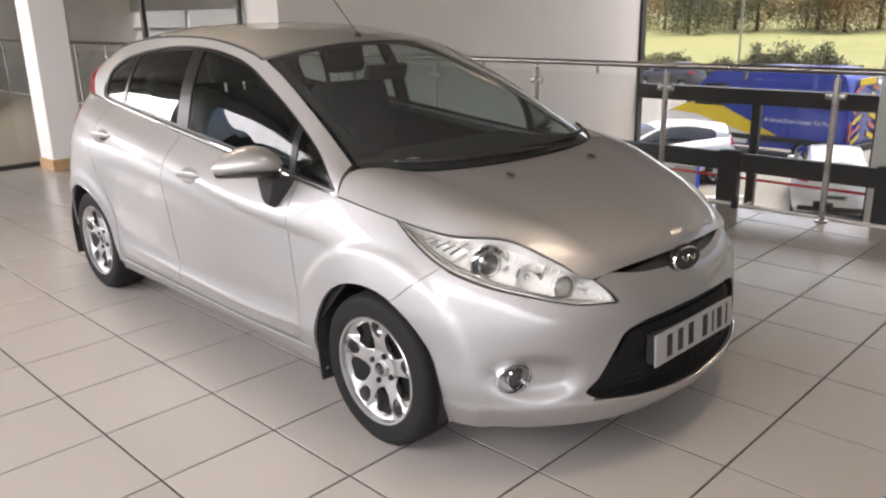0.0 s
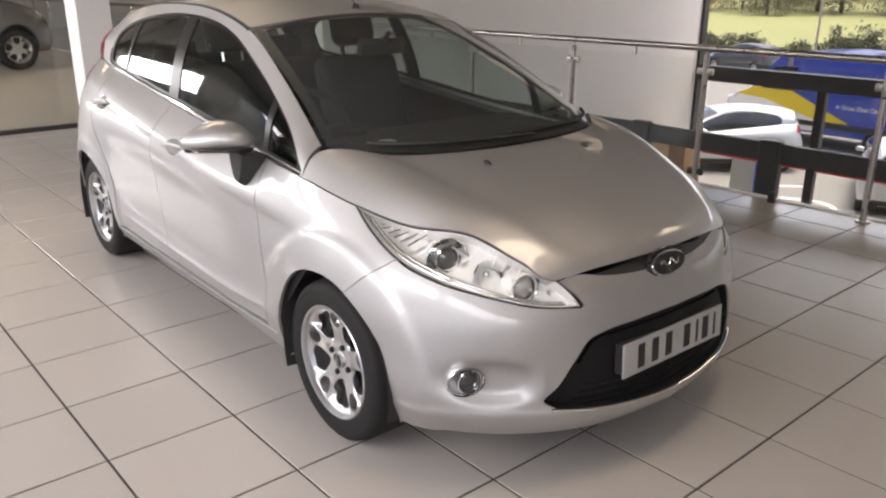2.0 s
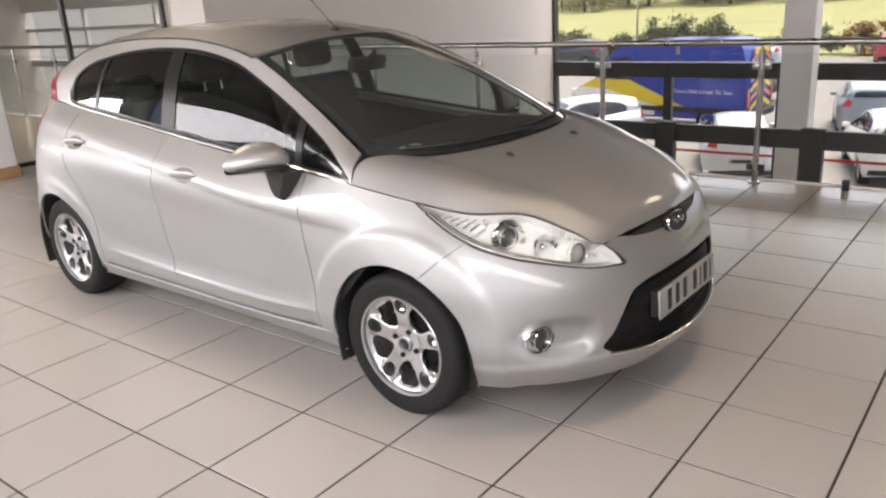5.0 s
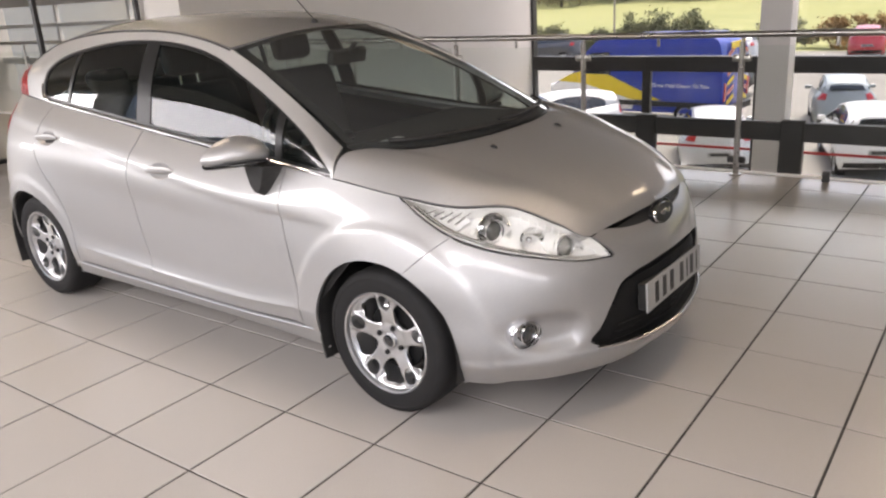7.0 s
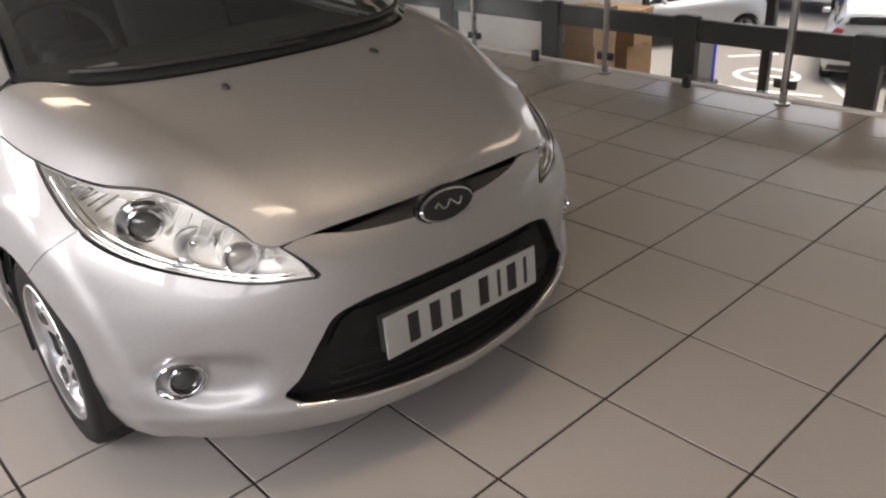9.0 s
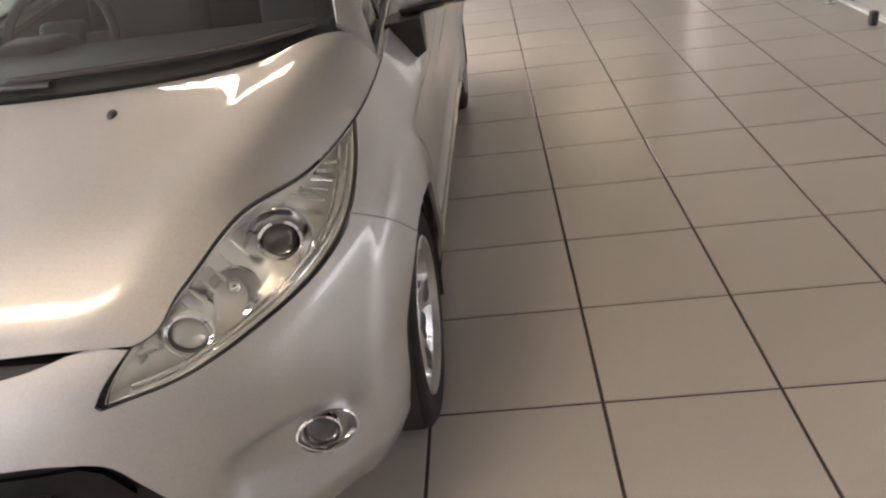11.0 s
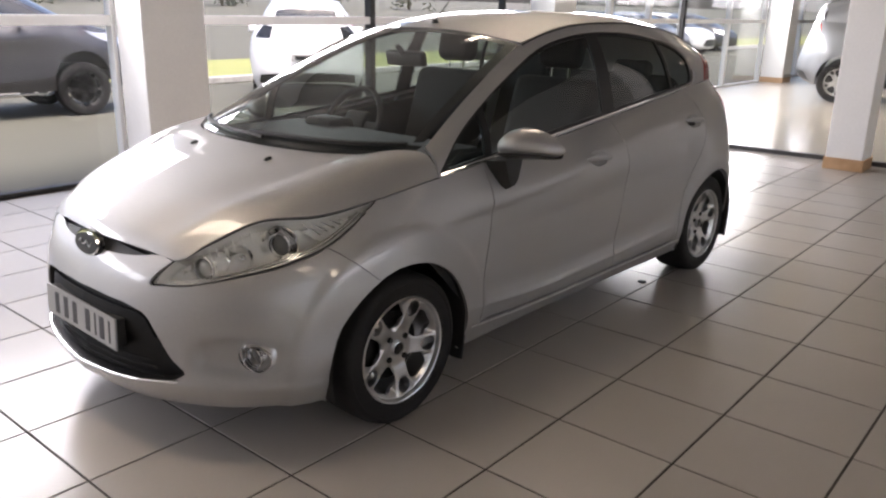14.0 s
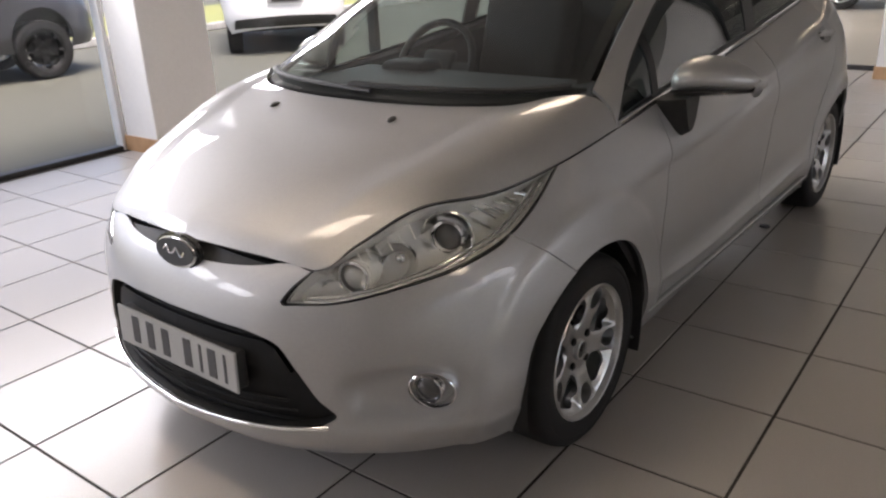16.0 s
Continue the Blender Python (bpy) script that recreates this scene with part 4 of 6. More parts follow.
# door mirrors
for s in (1, -1):
    prof = [(0.0, .020), (.008, .044), (.035, .060), (.075, .066), (.120, .062), (.160, .052), (.195, .039), (.222, .024), (.236, .005)]
    bm = bmesh.new()
    rings, K = [], 28
    for t, r in prof:
        ring = []
        for k in range(K):
            a = 2 * math.pi * k / K
            cx, cz = math.cos(a), math.sin(a)
            fx = (.105 * cx if cx > 0 else .045 * cx) * (r / .066) ** .9
            fz = .066 * cz * (r / .066) if cz > 0 else .056 * cz * (r / .066) ** .8
            ring.append(bm.verts.new((.628 + fx - .30 * t - .01, (.768 + t * .95) * s, .948 + fz + .012 * math.sin(t / .226 * math.pi))))
        rings.append(ring)
    for a, b in zip(rings, rings[1:]):
        for k in range(K):
            bm.faces.new((a[k], a[(k + 1) % K], b[(k + 1) % K], b[k]))
    bm.faces.new(rings[0]), bm.faces.new(rings[-1])
    mir = part("door_mirror", bm, PAINT, car, "silver door mirror on a black foot", angle=60)
    # lower black shell, indicator, foot
    bm = bmesh.new()
    rings = []
    for t, r in prof[1:-1]:
        ring = []
        for k in range(13):
            a = math.pi + math.pi * k / 12
            cx, cz = math.cos(a), math.sin(a)
            fx = (.107 * cx if cx > 0 else .047 * cx) * (r / .066) ** .9
            ring.append(bm.verts.new((.628 + fx - .30 * t - .01, (.768 + t * .95) * s, .926 + .034 * cz * (r / .066) ** .8 + .012 * math.sin(t / .226 * math.pi))))
        rings.append(ring)
    for a, b in zip(rings, rings[1:]):
        for k in range(12):
            bm.faces.new((a[k], a[k + 1], b[k + 1], b[k]))
    part("mirror_underside", bm, BLACK, mir)
    foot = [(.735, .90), (.715, .845), (.690, .790), (.668, .772), (.640, .79), (.615, .85), (.600, .905)]
    bm = bmesh.new()
    rows = []
    for y, k in ((.735, .75), (.765, .95), (.80, 1.0), (.835, .86)):
        rows.append([bm.verts.new((.665 + (x - .665) * k - (y - .74) * .15, y * s, .90 + (z - .90) * k + (y - .76) * .10)) for x, z in smooth_line(foot, 16)])
    for a, b in zip(rows, rows[1:]):
        for j in range(15):
            bm.faces.new((a[j], a[j + 1], b[j + 1], b[j]))
        bm.faces.new((a[0], b[0], b[-1], a[-1]))
    bm.faces.new(rows[0]), bm.faces.new(rows[-1])
    part("mirror_foot", bm, BLACK, mir)
    q = smooth_line([(.690, .800, .925), (.668, .88, .927), (.630, .94, .928), (.585, .975, .932)], 16) * [1, s, 1]
    part("indicator", tube(q + np.array([.030, .004 * s, -.004]), .008, 8), LENS, mir)
    bm = bmesh.new()
    K = 24
    bm.faces.new([bm.verts.new((.575 - .3 * (.11 + .085 * math.cos(2 * math.pi * k / K)) + .012, (.768 + (.11 + .085 * math.cos(2 * math.pi * k / K)) * .95) * s, .952 + .044 * math.sin(2 * math.pi * k / K))) for k in range(K)])
    part("mirror_glass", bm, CHROME, mir)

# door handles: a bar bridging its finger recess
for doors, hx, hz in ((front_doors, -.02, .822), (rear_doors, -1.0, .905)):
    for s, d in zip((1, -1), doors):
        part("handle_cup", panel(SIDE, cup_line(hx, hz), step=.006, edge_step=.008, depth=0, dent=cup_dent(hx, hz), mirror=s < 0), PAINT, d)
        q = xz(SIDE, [(hx + dx, hz + .004 * dx / .08) for dx in np.linspace(-.095, .095, 13)])
        P, N = SIDE.at(q), SIDE.normal(q)
        h = np.array([.002, .014, .022, .026, .028, .029, .029, .029, .028, .026, .022, .014, .002])
        line = (P + N * h[:, None] * .55) * [1, s, 1]
        bm = bmesh.new()
        rows = []
        for p, n, t in zip(line, N * [1, s, 1], np.linspace(-1, 1, 13)):
            r = .0140 * math.sqrt(max(.12, 1 - t ** 4))
            rows.append([bm.verts.new(Vector(p) + Vector(n) * (.006 * math.cos(a)) + Vector((0, 0, 1)) * (r * math.sin(a))) for a in np.linspace(0, 2 * math.pi, 12, endpoint=False)])
        for a, b in zip(rows, rows[1:]):
            for j in range(12):
                bm.faces.new((a[j], a[(j + 1) % 12], b[(j + 1) % 12], b[j]))
        bm.faces.new(rows[0]), bm.faces.new(rows[-1])
        part("door_handle", bm, PAINT, d)

# aerial
aer = part("aerial", lathe([(.0001, .016), (.010, .014), (.016, .004), (.018, -.004)], 16, "Z"), BLACK, car, at=pose(.205, 0, 1.394))
part("mast", cyl((0, 0, .01), (-.205, .0, .195), .0026, 8), BLACK, aer)

# wipers along the foot of the screen
for pts in ([(.02, .60), (.05, .30), (.045, -.02)], [(.02, .06), (.040, -.25), (.035, -.50)]):
    ln = []
    for v, y in smooth_line(pts, 14):
        p = SCREEN.at([(abs(y) * 1.02, v)])[0] * [1, 1 if y >= 0 else -1, 1]
        ln.append(p + [.008, 0, .010])
    wp = part("wiper", tube(ln, .007, 6), BLACK, car)
    part("wiper_blade", tube(np.array(ln) + [-.006, 0, .004], .004, 6), RUBBER, wp)

# cabin
def cushion(x0, y0, z0, x1, y1, z1, r, m=None):
    return box(x0, y0, z0, x1, y1, z1, r, m, 4)


part("cabin_floor", box(-1.55, -.68, .30, .95, .68, .34), DASH, car)
part("parcel_shelf", box(-1.62, -.60, .98, -1.20, .60, 1.0, .006), CLOTH, car)
dash = part("dashboard", box(.52, -.66, .60, 1.05, .66, .90, .05), DASH, car)
part("dash_top", box(.56, -.60, .86, 1.12, .60, .915, .02), DASH, dash)
part("binnacle", box(.50, -.46, .87, .66, -.24, .945, .035, None, 4), DASH, dash)
part("paper_note", box(1.02, -.50, .948, 1.06, -.40, .951), PLATE, car, at=pose(0, 0, .014))
for s in (1, -1):
    seat = part("front_seat", cushion(-.30, -.25, -.10, .25, .25, .10, .07), CLOTH, car, "dark cloth front seat", at=pose(.10, .35 * s, .52))
    part("backrest", cushion(-.08, -.24, 0, .08, .24, .60, .06), CLOTH, seat, at=pose(-.28, 0, .04, 0, -18, 0))
    part("headrest", cushion(-.045, -.125, 0, .05, .125, .20, .045), CLOTH, seat, at=pose(-.46, 0, .66, 0, -12, 0))
    for y in (-.05, .05):
        part("headrest_post", cyl((-.455, y, .58), (-.465, y, .70), .007, 8), CHROME, seat)
    part("door_card", panel(SIDE, np.vstack([row(uf, ur, VT, 30), row(ur, uf, .25, 30)]), step=.08, depth=0, lift=-.055, mirror=s < 0), DASH, car)
    part("rear_headrest", cushion(-.045, -.12, 0, .045, .12, .16, .04), CLOTH, car, at=pose(-1.10, .34 * s, 1.04, 0, -15, 0))
bench = part("rear_seat", cushion(-.30, -.60, -.10, .25, .60, .10, .07), CLOTH, car, at=pose(-.72, 0, .52))
part("rear_backrest", cushion(-.08, -.60, 0, .08, .60, .60, .06), CLOTH, bench, at=pose(-.28, 0, .02, 0, -18, 0))
sw = empty("steering_wheel", None)
sw.parent = car
sw.matrix_basis = pose(.42, -.36, .90, 0, 62, 0)
ring = [(.185 * math.cos(a), .185 * math.sin(a), 0) for a in np.linspace(0, 2 * math.pi, 40, endpoint=False)]
part("wheel_rim", tube(ring, .016, 10, True), DASH, sw)
part("wheel_boss", box(-.075, -.085, -.05, .075, .085, .0, .03, None, 3), DASH, sw)
for y in (-1, 1):
    part("wheel_spoke", box(-.025, min(.06 * y, .18 * y), -.03, .025, max(.06 * y, .18 * y), -.012, .006), DASH, sw)
part("rear_view_mirror", box(-.02, -.12, -.035, .02, .12, .035, .015, None, 3), BLACK, car, at=pose(.40, 0, 1.235, 0, 15, 0))
part("mirror_stem", cyl((.415, 0, 1.25), (.46, 0, 1.295), .012, 10), BLACK, car)
part("headliner", panel(ROOF, np.array([(0, .05), (.52, .05), (.52, 1.9), (0, 1.9)]), step=.08, both=True, depth=0, lift=-.03), material("headliner_cloth", (.45, .44, .42), .95), car)


# ---- the showroom ----
WHITE = speckle(material("white_paint", (.74, .73, .71), .6), (.71, .70, .68), (.77, .76, .74), 3, (.5, .65), 0.0003, second=40)
WALLW = speckle(material("wall_paint", (.70, .67, .63), .75), (.67, .64, .60), (.72, .69, .65), 2, (.7, .85), 0.0004, second=60)
# unseen ceiling, coloured far below off-white so the bonnet reflects it dark
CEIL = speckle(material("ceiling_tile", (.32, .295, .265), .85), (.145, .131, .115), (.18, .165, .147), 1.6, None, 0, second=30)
GROUT = speckle(material("grout", (.032, .027, .022), .9), (.022, .019, .016), (.045, .038, .032), 9, None, 0.0005)
STEEL = speckle(material("brushed_steel", (.40, .38, .355), .28, 1), (.35, .335, .31), (.45, .43, .40), 30, (.22, .36), second=6)
BLACKSTEEL = speckle(material("black_steel", (.024, .023, .022), .45, 0, .1), (.018, .017, .016), (.032, .030, .030), 12, (.38, .55), second=60)
WOOD = speckle(material("oak_skirting", (.42, .25, .13), .5), (.34, .19, .09), (.52, .33, .18), 14, (.4, .6), 0.0003, second=2)
PANE = glass("clear_pane", (.96, .975, .965), 1.32)
RAILPANE = glass("rail_pane", (.955, .97, .96), 1.3)
CARD = speckle(material("cardboard", (.36, .22, .12), .9), (.30, .18, .09), (.42, .27, .15), 6, None, 0.0005, second=50)


def tile_material():
    m = material("floor_tile", (.46, .43, .40), .3, spec=.42)
    n, l, b = nodes_of(m)
    co, inf = n.new("ShaderNodeTexCoord"), n.new("ShaderNodeObjectInfo")
    geo = n.new("ShaderNodeNewGeometry")
    t1, t2 = n.new("ShaderNodeTexNoise"), n.new("ShaderNodeTexNoise")
    t1.inputs["Scale"].default_value, t1.inputs["Detail"].default_value = 260, 4
    t2.inputs["Scale"].default_value, t2.inputs["Detail"].default_value = 1.3, 0
    l.new(geo.outputs["Position"], t1.inputs["Vector"]), l.new(geo.outputs["Position"], t2.inputs["Vector"])
    r = n.new("ShaderNodeValToRGB")
    r.color_ramp.elements[0].position, r.color_ramp.elements[1].position = .30, .72
    r.color_ramp.elements[0].color, r.color_ramp.elements[1].color = (.372, .345, .317, 1), (.424, .395, .365, 1)
    l.new(t1.outputs["Fac"], r.inputs["Fac"])
    hsv = n.new("ShaderNodeHueSaturation")
    mr = n.new("ShaderNodeMapRange")
    mr.inputs["To Min"].default_value, mr.inputs["To Max"].default_value = .97, 1.03
    l.new(inf.outputs["Random"], mr.inputs["Value"]), l.new(mr.outputs["Result"], hsv.inputs["Value"])
    l.new(r.outputs["Color"], hsv.inputs["Color"]), l.new(hsv.outputs["Color"], b.inputs["Base Color"])
    q = n.new("ShaderNodeMapRange")
    q.inputs["From Min"].default_value, q.inputs["From Max"].default_value = .35, .65
    q.inputs["To Min"].default_value, q.inputs["To Max"].default_value = .22, .27
    l.new(t2.outputs["Fac"], q.inputs["Value"]), l.new(q.outputs["Result"], b.inputs["Roughness"])
    k = n.new("ShaderNodeBump")
    k.inputs["Distance"].default_value = .0002
    l.new(t1.outputs["Fac"], k.inputs["Height"]), l.new(k.outputs["Normal"], b.inputs["Normal"])
    return m


TILE = tile_material()
YG, XP, YE, CZ = -1.85, -5.30, 5.30, 3.30


def struct(name, geo, mat, label="", category=""):
    return tagged(part(name, geo, mat), label, category, "", "structure")


floor = struct("floor", box(-26, YG - .15, -.30, 9, YE, -.004), GROUT, "beige square floor tiles with dark grout joints", "floor")
struct("floor_far", box(-26, YG - .15, -.004, -5.404, YE, 0), speckle(material("far_floor", (.45, .40, .34), .18, spec=.45), (.42, .375, .315), (.48, .425, .36), .8, (.15, .22), 0, second=60), "smooth polished beige floor beyond the glass partition", "floor")
struct("ceiling", box(-26, YG - .15, CZ, 9, 13.6, CZ + .2), CEIL, "plain dark brownish showroom ceiling", "ceiling")
struct("wall_east", box(9, YG - .15, -3.1, 9.2, 13.6, CZ), WALLW, "plain off-white end wall", "wall")
struct("wall_west", box(-26.2, YG - .15, -3.1, -26, 13.6, CZ), WALLW, "plain off-white end wall", "wall")
struct("wall_north", box(XP, YE - .22, -3.1, -4.55, 13.45, CZ), WALLW, "tall off-white wall beside the open stairwell", "wall")
struct("slab_edge", box(-26, YE, -.45, 9, YE + .05, .012, .004), WHITE, "pale edge strip of the upper floor", "trim")
struct("retaining_wall", box(-26, YE - .10, -3.1, 9, YE - .005, -.30), WALLW, "plain wall under the upper floor", "wall")
struct("floor_lower", box(-26, YE, -3.25, 9, 13.5, -3.10), speckle(material("lower_floor", (.34, .32, .30), .35), (.30, .28, .26), (.38, .36, .34), 4, (.25, .4), 0, second=80), "grey lower showroom floor", "floor")

# outer glass wall on the forecourt side
def glazing(y, xs, z0, z1, pane_y, thick, mat, name_from, trans=(1.28, 1.36), tmat=None, rail=.07, dark_base=True):
    k, xs = name_from, sorted(xs)
    for a, b in zip(xs, xs[1:]):
        w = tagged(empty("window_%d" % k, pose((a + b) / 2, y, z0)), "tall fixed shop window in slim frames", "window", "", "structure")
        h, L = z1 - z0, (b - a) / 2
        part("pane", box(-L + .03, -.008, .03, L - .03, .008, h - .05), PANE, w).visible_shadow = False
        part("window_frame", box(-L, -.05, 0, -L + .035, .05, h, .004), WHITE if abs(a) < .3 else mat, w)
        part("window_frame", box(L - .035, -.05, 0, L, .05, h, .004), WHITE if abs(b) < .3 else mat, w)
        part("window_sill", box(-L + .035, -.045, 0, L - .035, .045, .034, .004), BLACKSTEEL if dark_base else mat, w)
        part("window_head", box(-L + .035, -.05, h - .06, L - .035, .05, h, .004), mat, w)
        if trans:
            part("transom", box(-L + .035, -.045, trans[0] - z0, L - .035, .045, trans[1] - z0, .004), tmat or WHITE, w)
        k += 1
    return k


struct("wall_south", box(-26, YG - .15, 2.60, 9, YG + .05, CZ), WALLW, "plain off-white wall above the shop windows", "wall")
nk = glazing(YG - .05, [9, 6.2, 3.0, .29], 0, 2.60, 0, 0, BLACKSTEEL, 1)
nk = glazing(YG - .05, [-.29, -2.66, -5.1], 0, 2.60, 0, 0, BLACKSTEEL, nk)
nk = glazing(YG - .05, [-6.2, -7.94, -9.3, -10.63, -12.9, -15.0], 0, 2.60, 0, 0, WHITE, nk, dark_base=False)
nk = glazing(YG - .05, [-16.2, -17.6, -19.8, -22.0, -26], 0, 2.60, 0, 0, WHITE, nk, dark_base=False)


def pillar(x0, y0, x1, y1, z0=0.0, base=True, label="square white painted pillar with a wooden skirting"):
    p = tagged(empty("pillar", pose((x0 + x1) / 2, (y0 + y1) / 2, z0)), label, "pillar", "", "structure")
    a, b = (x1 - x0) / 2, (y1 - y0) / 2
    part("shaft", box(-a, -b, 0, a, b, CZ - z0, .008), WHITE, p)
    if base:
        for q in ((-a - .014, -b - .014, 0, a + .014, -b, .115), (-a - .014, b, 0, a + .014, b + .014, .115), (-a - .014, -b, 0, -a, b, .115), (a, -b, 0, a + .014, b, .115)):
            part("skirting", box(*q, .003), WOOD, p)
    return p


pillar(-.29, YG + .01, .29, -1.45)
pillar(-6.2, YG + .01, -5.65, -1.45)
pillar(-5.15, 2.38, -4.80, 2.72)
pillar(-15.6, YG + .01, -15.05, -1.35)
pillar(-.08, 12.75, .40, 13.15, -3.1, False, "square pale pillar in front of the glass facade")

# glass partition to the next showroom
part_k = [YG + .12, .51, 2.55, 3.77, 5.02]
for a, b in zip(part_k, part_k[1:]):
    w = tagged(empty("window_%d" % nk, pose(XP, (a + b) / 2, 0)), "floor-to-ceiling glass partition in a black floor channel", "window", "", "structure")
    nk += 1
    L = (b - a) / 2
    part("pane", box(-.006, -L + .01, .03, .006, L - .01, CZ - .03), PANE, w).visible_shadow = False
    part("floor_channel", box(-.035, -L, 0, .035, L, .045, .004), BLACKSTEEL, w)
    if b != 2.55:
        part("mullion", box(-.03, L - .025, .045, .03, L + .025, CZ, .004), BLACKSTEEL, w)

# stainless and glass railing along the edge
rail = tagged(empty("railing", pose(0, 5.22, 0)), "stainless steel railing with clear glass panels along the floor edge", "railing")
posts = [1.78 + 1.28 * k for k in range(-4, 6)]
line = [(-4.55, 0, 1.05), (9, 0, 1.05)]
part("handrail", cyl((-4.56, 0, 1.05), (8.99, 0, 1.05), .024, 20), STEEL, rail)
for i, x in enumerate(posts):
    part("post", cyl((x, 0, 0), (x, 0, 1.0), .022, 16), STEEL, rail)
    part("post_neck", cyl((x, 0, .99), (x, 0, 1.035), .010, 10), STEEL, rail)
    part("post_foot", cyl((x, 0, 0), (x, 0, .012), .045, 20), STEEL, rail)
    for z in (.12, .88):
        for s in (-1, 1):
            part("glass_clamp", box(x + s * .043 - .025, -.016, z - .025, x + s * .043 + .025, .016, z + .025, .010, None, 3), STEEL if z > .5 else BLACKSTEEL, rail)
    nx = x + 1.28
    if nx < 9:
        part("glass_panel", box(x + .05, -.006, .06, nx - .05, .006, .97, .002), RAILPANE, rail).visible_shadow = False
        part("panel_foot", box(x + .64 - .025, -.022, 0, x + .64 + .025, .022, .085, .010, None, 3), BLACKSTEEL, rail)
        part("rail_bracket", box(x + .64 - .012, -.012, .965, x + .64 + .012, .012, 1.03, .005), STEEL, rail)
rail2 = tagged(empty("railing", pose(0, 5.22, 0)), "stainless steel and glass railing in the next showroom", "railing")
part("handrail", cyl((-25.9, 0, 1.10), (-5.31, 0, 1.10), .024, 16), STEEL, rail2)
for k in range(15):
    x = -6.0 - 1.28 * k
    part("post", cyl((x, 0, 0), (x, 0, 1.08), .022, 12), STEEL, rail2)
    part("glass_panel", box(x - 1.23, -.006, .06, x - .05, .006, .97, .002), RAILPANE, rail2).visible_shadow = False
    for s in (-1, 1):
        part("glass_clamp", box(x + s * .043 - .025, -.016, .86, x + s * .043 + .025, .016, .91, .010), BLACKSTEEL, rail2)

# black barrier just outside the railing
bar = tagged(empty("barrier", pose(0, 5.55, 0)), "low black steel barrier beam on stout legs behind the railing", "barrier")
part("beam", box(-4.5, -.03, .22, 9, .03, .365, .006), BLACKSTEEL, bar)
for k in range(-4, 7):
    x = .93 + 1.17 * k
    if x > -4.4:
        part("leg", box(x - .085, -.05, -.45, x + .085, .028, .385, .008), BLACKSTEEL, bar)

# street-side facade: glass above and below a black band
FY = 13.30
xs = [-4.55, -2.17, -.17, 2.2, 4.6, 7.0, 9.0]
for a, b in zip(xs, xs[1:]):
    w = tagged(empty("window_%d" % nk, pose((a + b) / 2, FY, -3.1)), "two-storey glass facade bay with a black band", "window", "", "structure")
    nk += 1
    L = (b - a) / 2
    part("pane", box(-L + .02, -.008, 3.2, L - .02, .008, 6.38), PANE, w).visible_shadow = False
    part("pane", box(-L + .05, -.008, .05, L - .05, .008, 2.9), PANE, w).visible_shadow = False
    part("band", box(-L, -.09, 2.90, L, .09, 3.17, .006), BLACKSTEEL, w)
    part("upright", box(L - .075, -.06, 0, L + .075, .06, 2.90, .005), BLACKSTEEL, w)
    part("sill", box(-L, -.06, 0, L - .075, .06, .06, .004), BLACKSTEEL, w)
    part("safety_stripe", box(-L + .06, -.012, 1.545, L - .08, -.009, 1.590), material("red_film", (.55, .03, .03), .5), w)
tagged(part("trim", box(-4.62, FY - .08, -3.1, -4.50, FY + .08, CZ, .005), BLACKSTEEL), "black corner post of the facade", "trim", "", "structure")
for i, (a, b) in enumerate(zip([-26, -22, -18, -14, -10], [-22, -18, -14, -10, XP])):
    w = tagged(empty("window_%d" % nk, pose((a + b) / 2, FY, -3.1)), "tall facade window beyond the next showroom", "window", "", "structure")
    nk += 1
    L = (b - a) / 2
    part("pane", box(-L + .03, -.008, .05, L - .03, .008, 4.80), PANE, w).visible_shadow = False
    part("window_frame", box(L - .06, -.06, 0, L + .06, .06, 4.80, .005), WHITE, w)
    part("band", box(-L, -.09, 2.95, L - .06, .09, 3.17, .006), WHITE, w)
    part("transom", box(-L, -.05, 4.12, L - .06, .05, 4.25, .006), WHITE, w)

# added panel; its warm cream stands in for the bright view outside
struct("backdrop", box(-34, 17.0, -3.1, -13.2, 17.3, 4.2), speckle(material("cream_backdrop", (.86, .80, .67), .9), (.80, .74, .61), (.90, .84, .71), .8, (.8, .95), 0.001, second=20), "plain cream backdrop outside the next showroom's far windows", "wall")
struct("wall_far", box(-26, FY - .1, 1.70, XP - .1, FY + .1, CZ), WALLW, "off-white wall above the next showroom's far windows", "wall")

# cardboard boxes by the lower wall
def carton(x, y, z, w, d, h, turn):
    c = tagged(empty("cardboard_box", pose(x, y, z, 0, 0, turn)), "brown cardboard box stacked by the wall", "box", "boxes by the wall")
    part("carton", box(-w / 2, -d / 2, 0, w / 2, d / 2, h, .006), CARD, c)
    part("tape", box(-w / 2 - .001, -.025, h - .06, w / 2 + .001, .025, h + .0015), speckle(material("tape", (.5, .38, .22), .3), (.48, .36, .2), (.53, .4, .25), 20), c)
    part("flap_joint", box(-w / 2 + .01, -.003, h, w / 2 - .01, .003, h + .002), GROUT, c)


carton(-4.05, 12.0, -3.1, .75, .7, .80, 3)
carton(-4.07, 12.0, -2.30, .70, .65, .75, -4)
carton(-4.05, 11.98, -1.55, .72, .6, .55, 5)
carton(-4.10, 11.12, -1.4, .62, .56, .55, -3)
carton(-4.10, 11.1, -3.1, .7, .7, 1.0, -6)
carton(-4.12, 11.1, -2.1, .65, .6, .7, 4)


cap = tagged(empty("floor_cap", pose(-.30, 2.658, 0)), "small round black cap lying on the floor tiles", "cap")
part("lid", lathe([(.0001, .009), (.018, .009), (.023, .007), (.025, .001)], 20, "Z"), BLACK, cap)

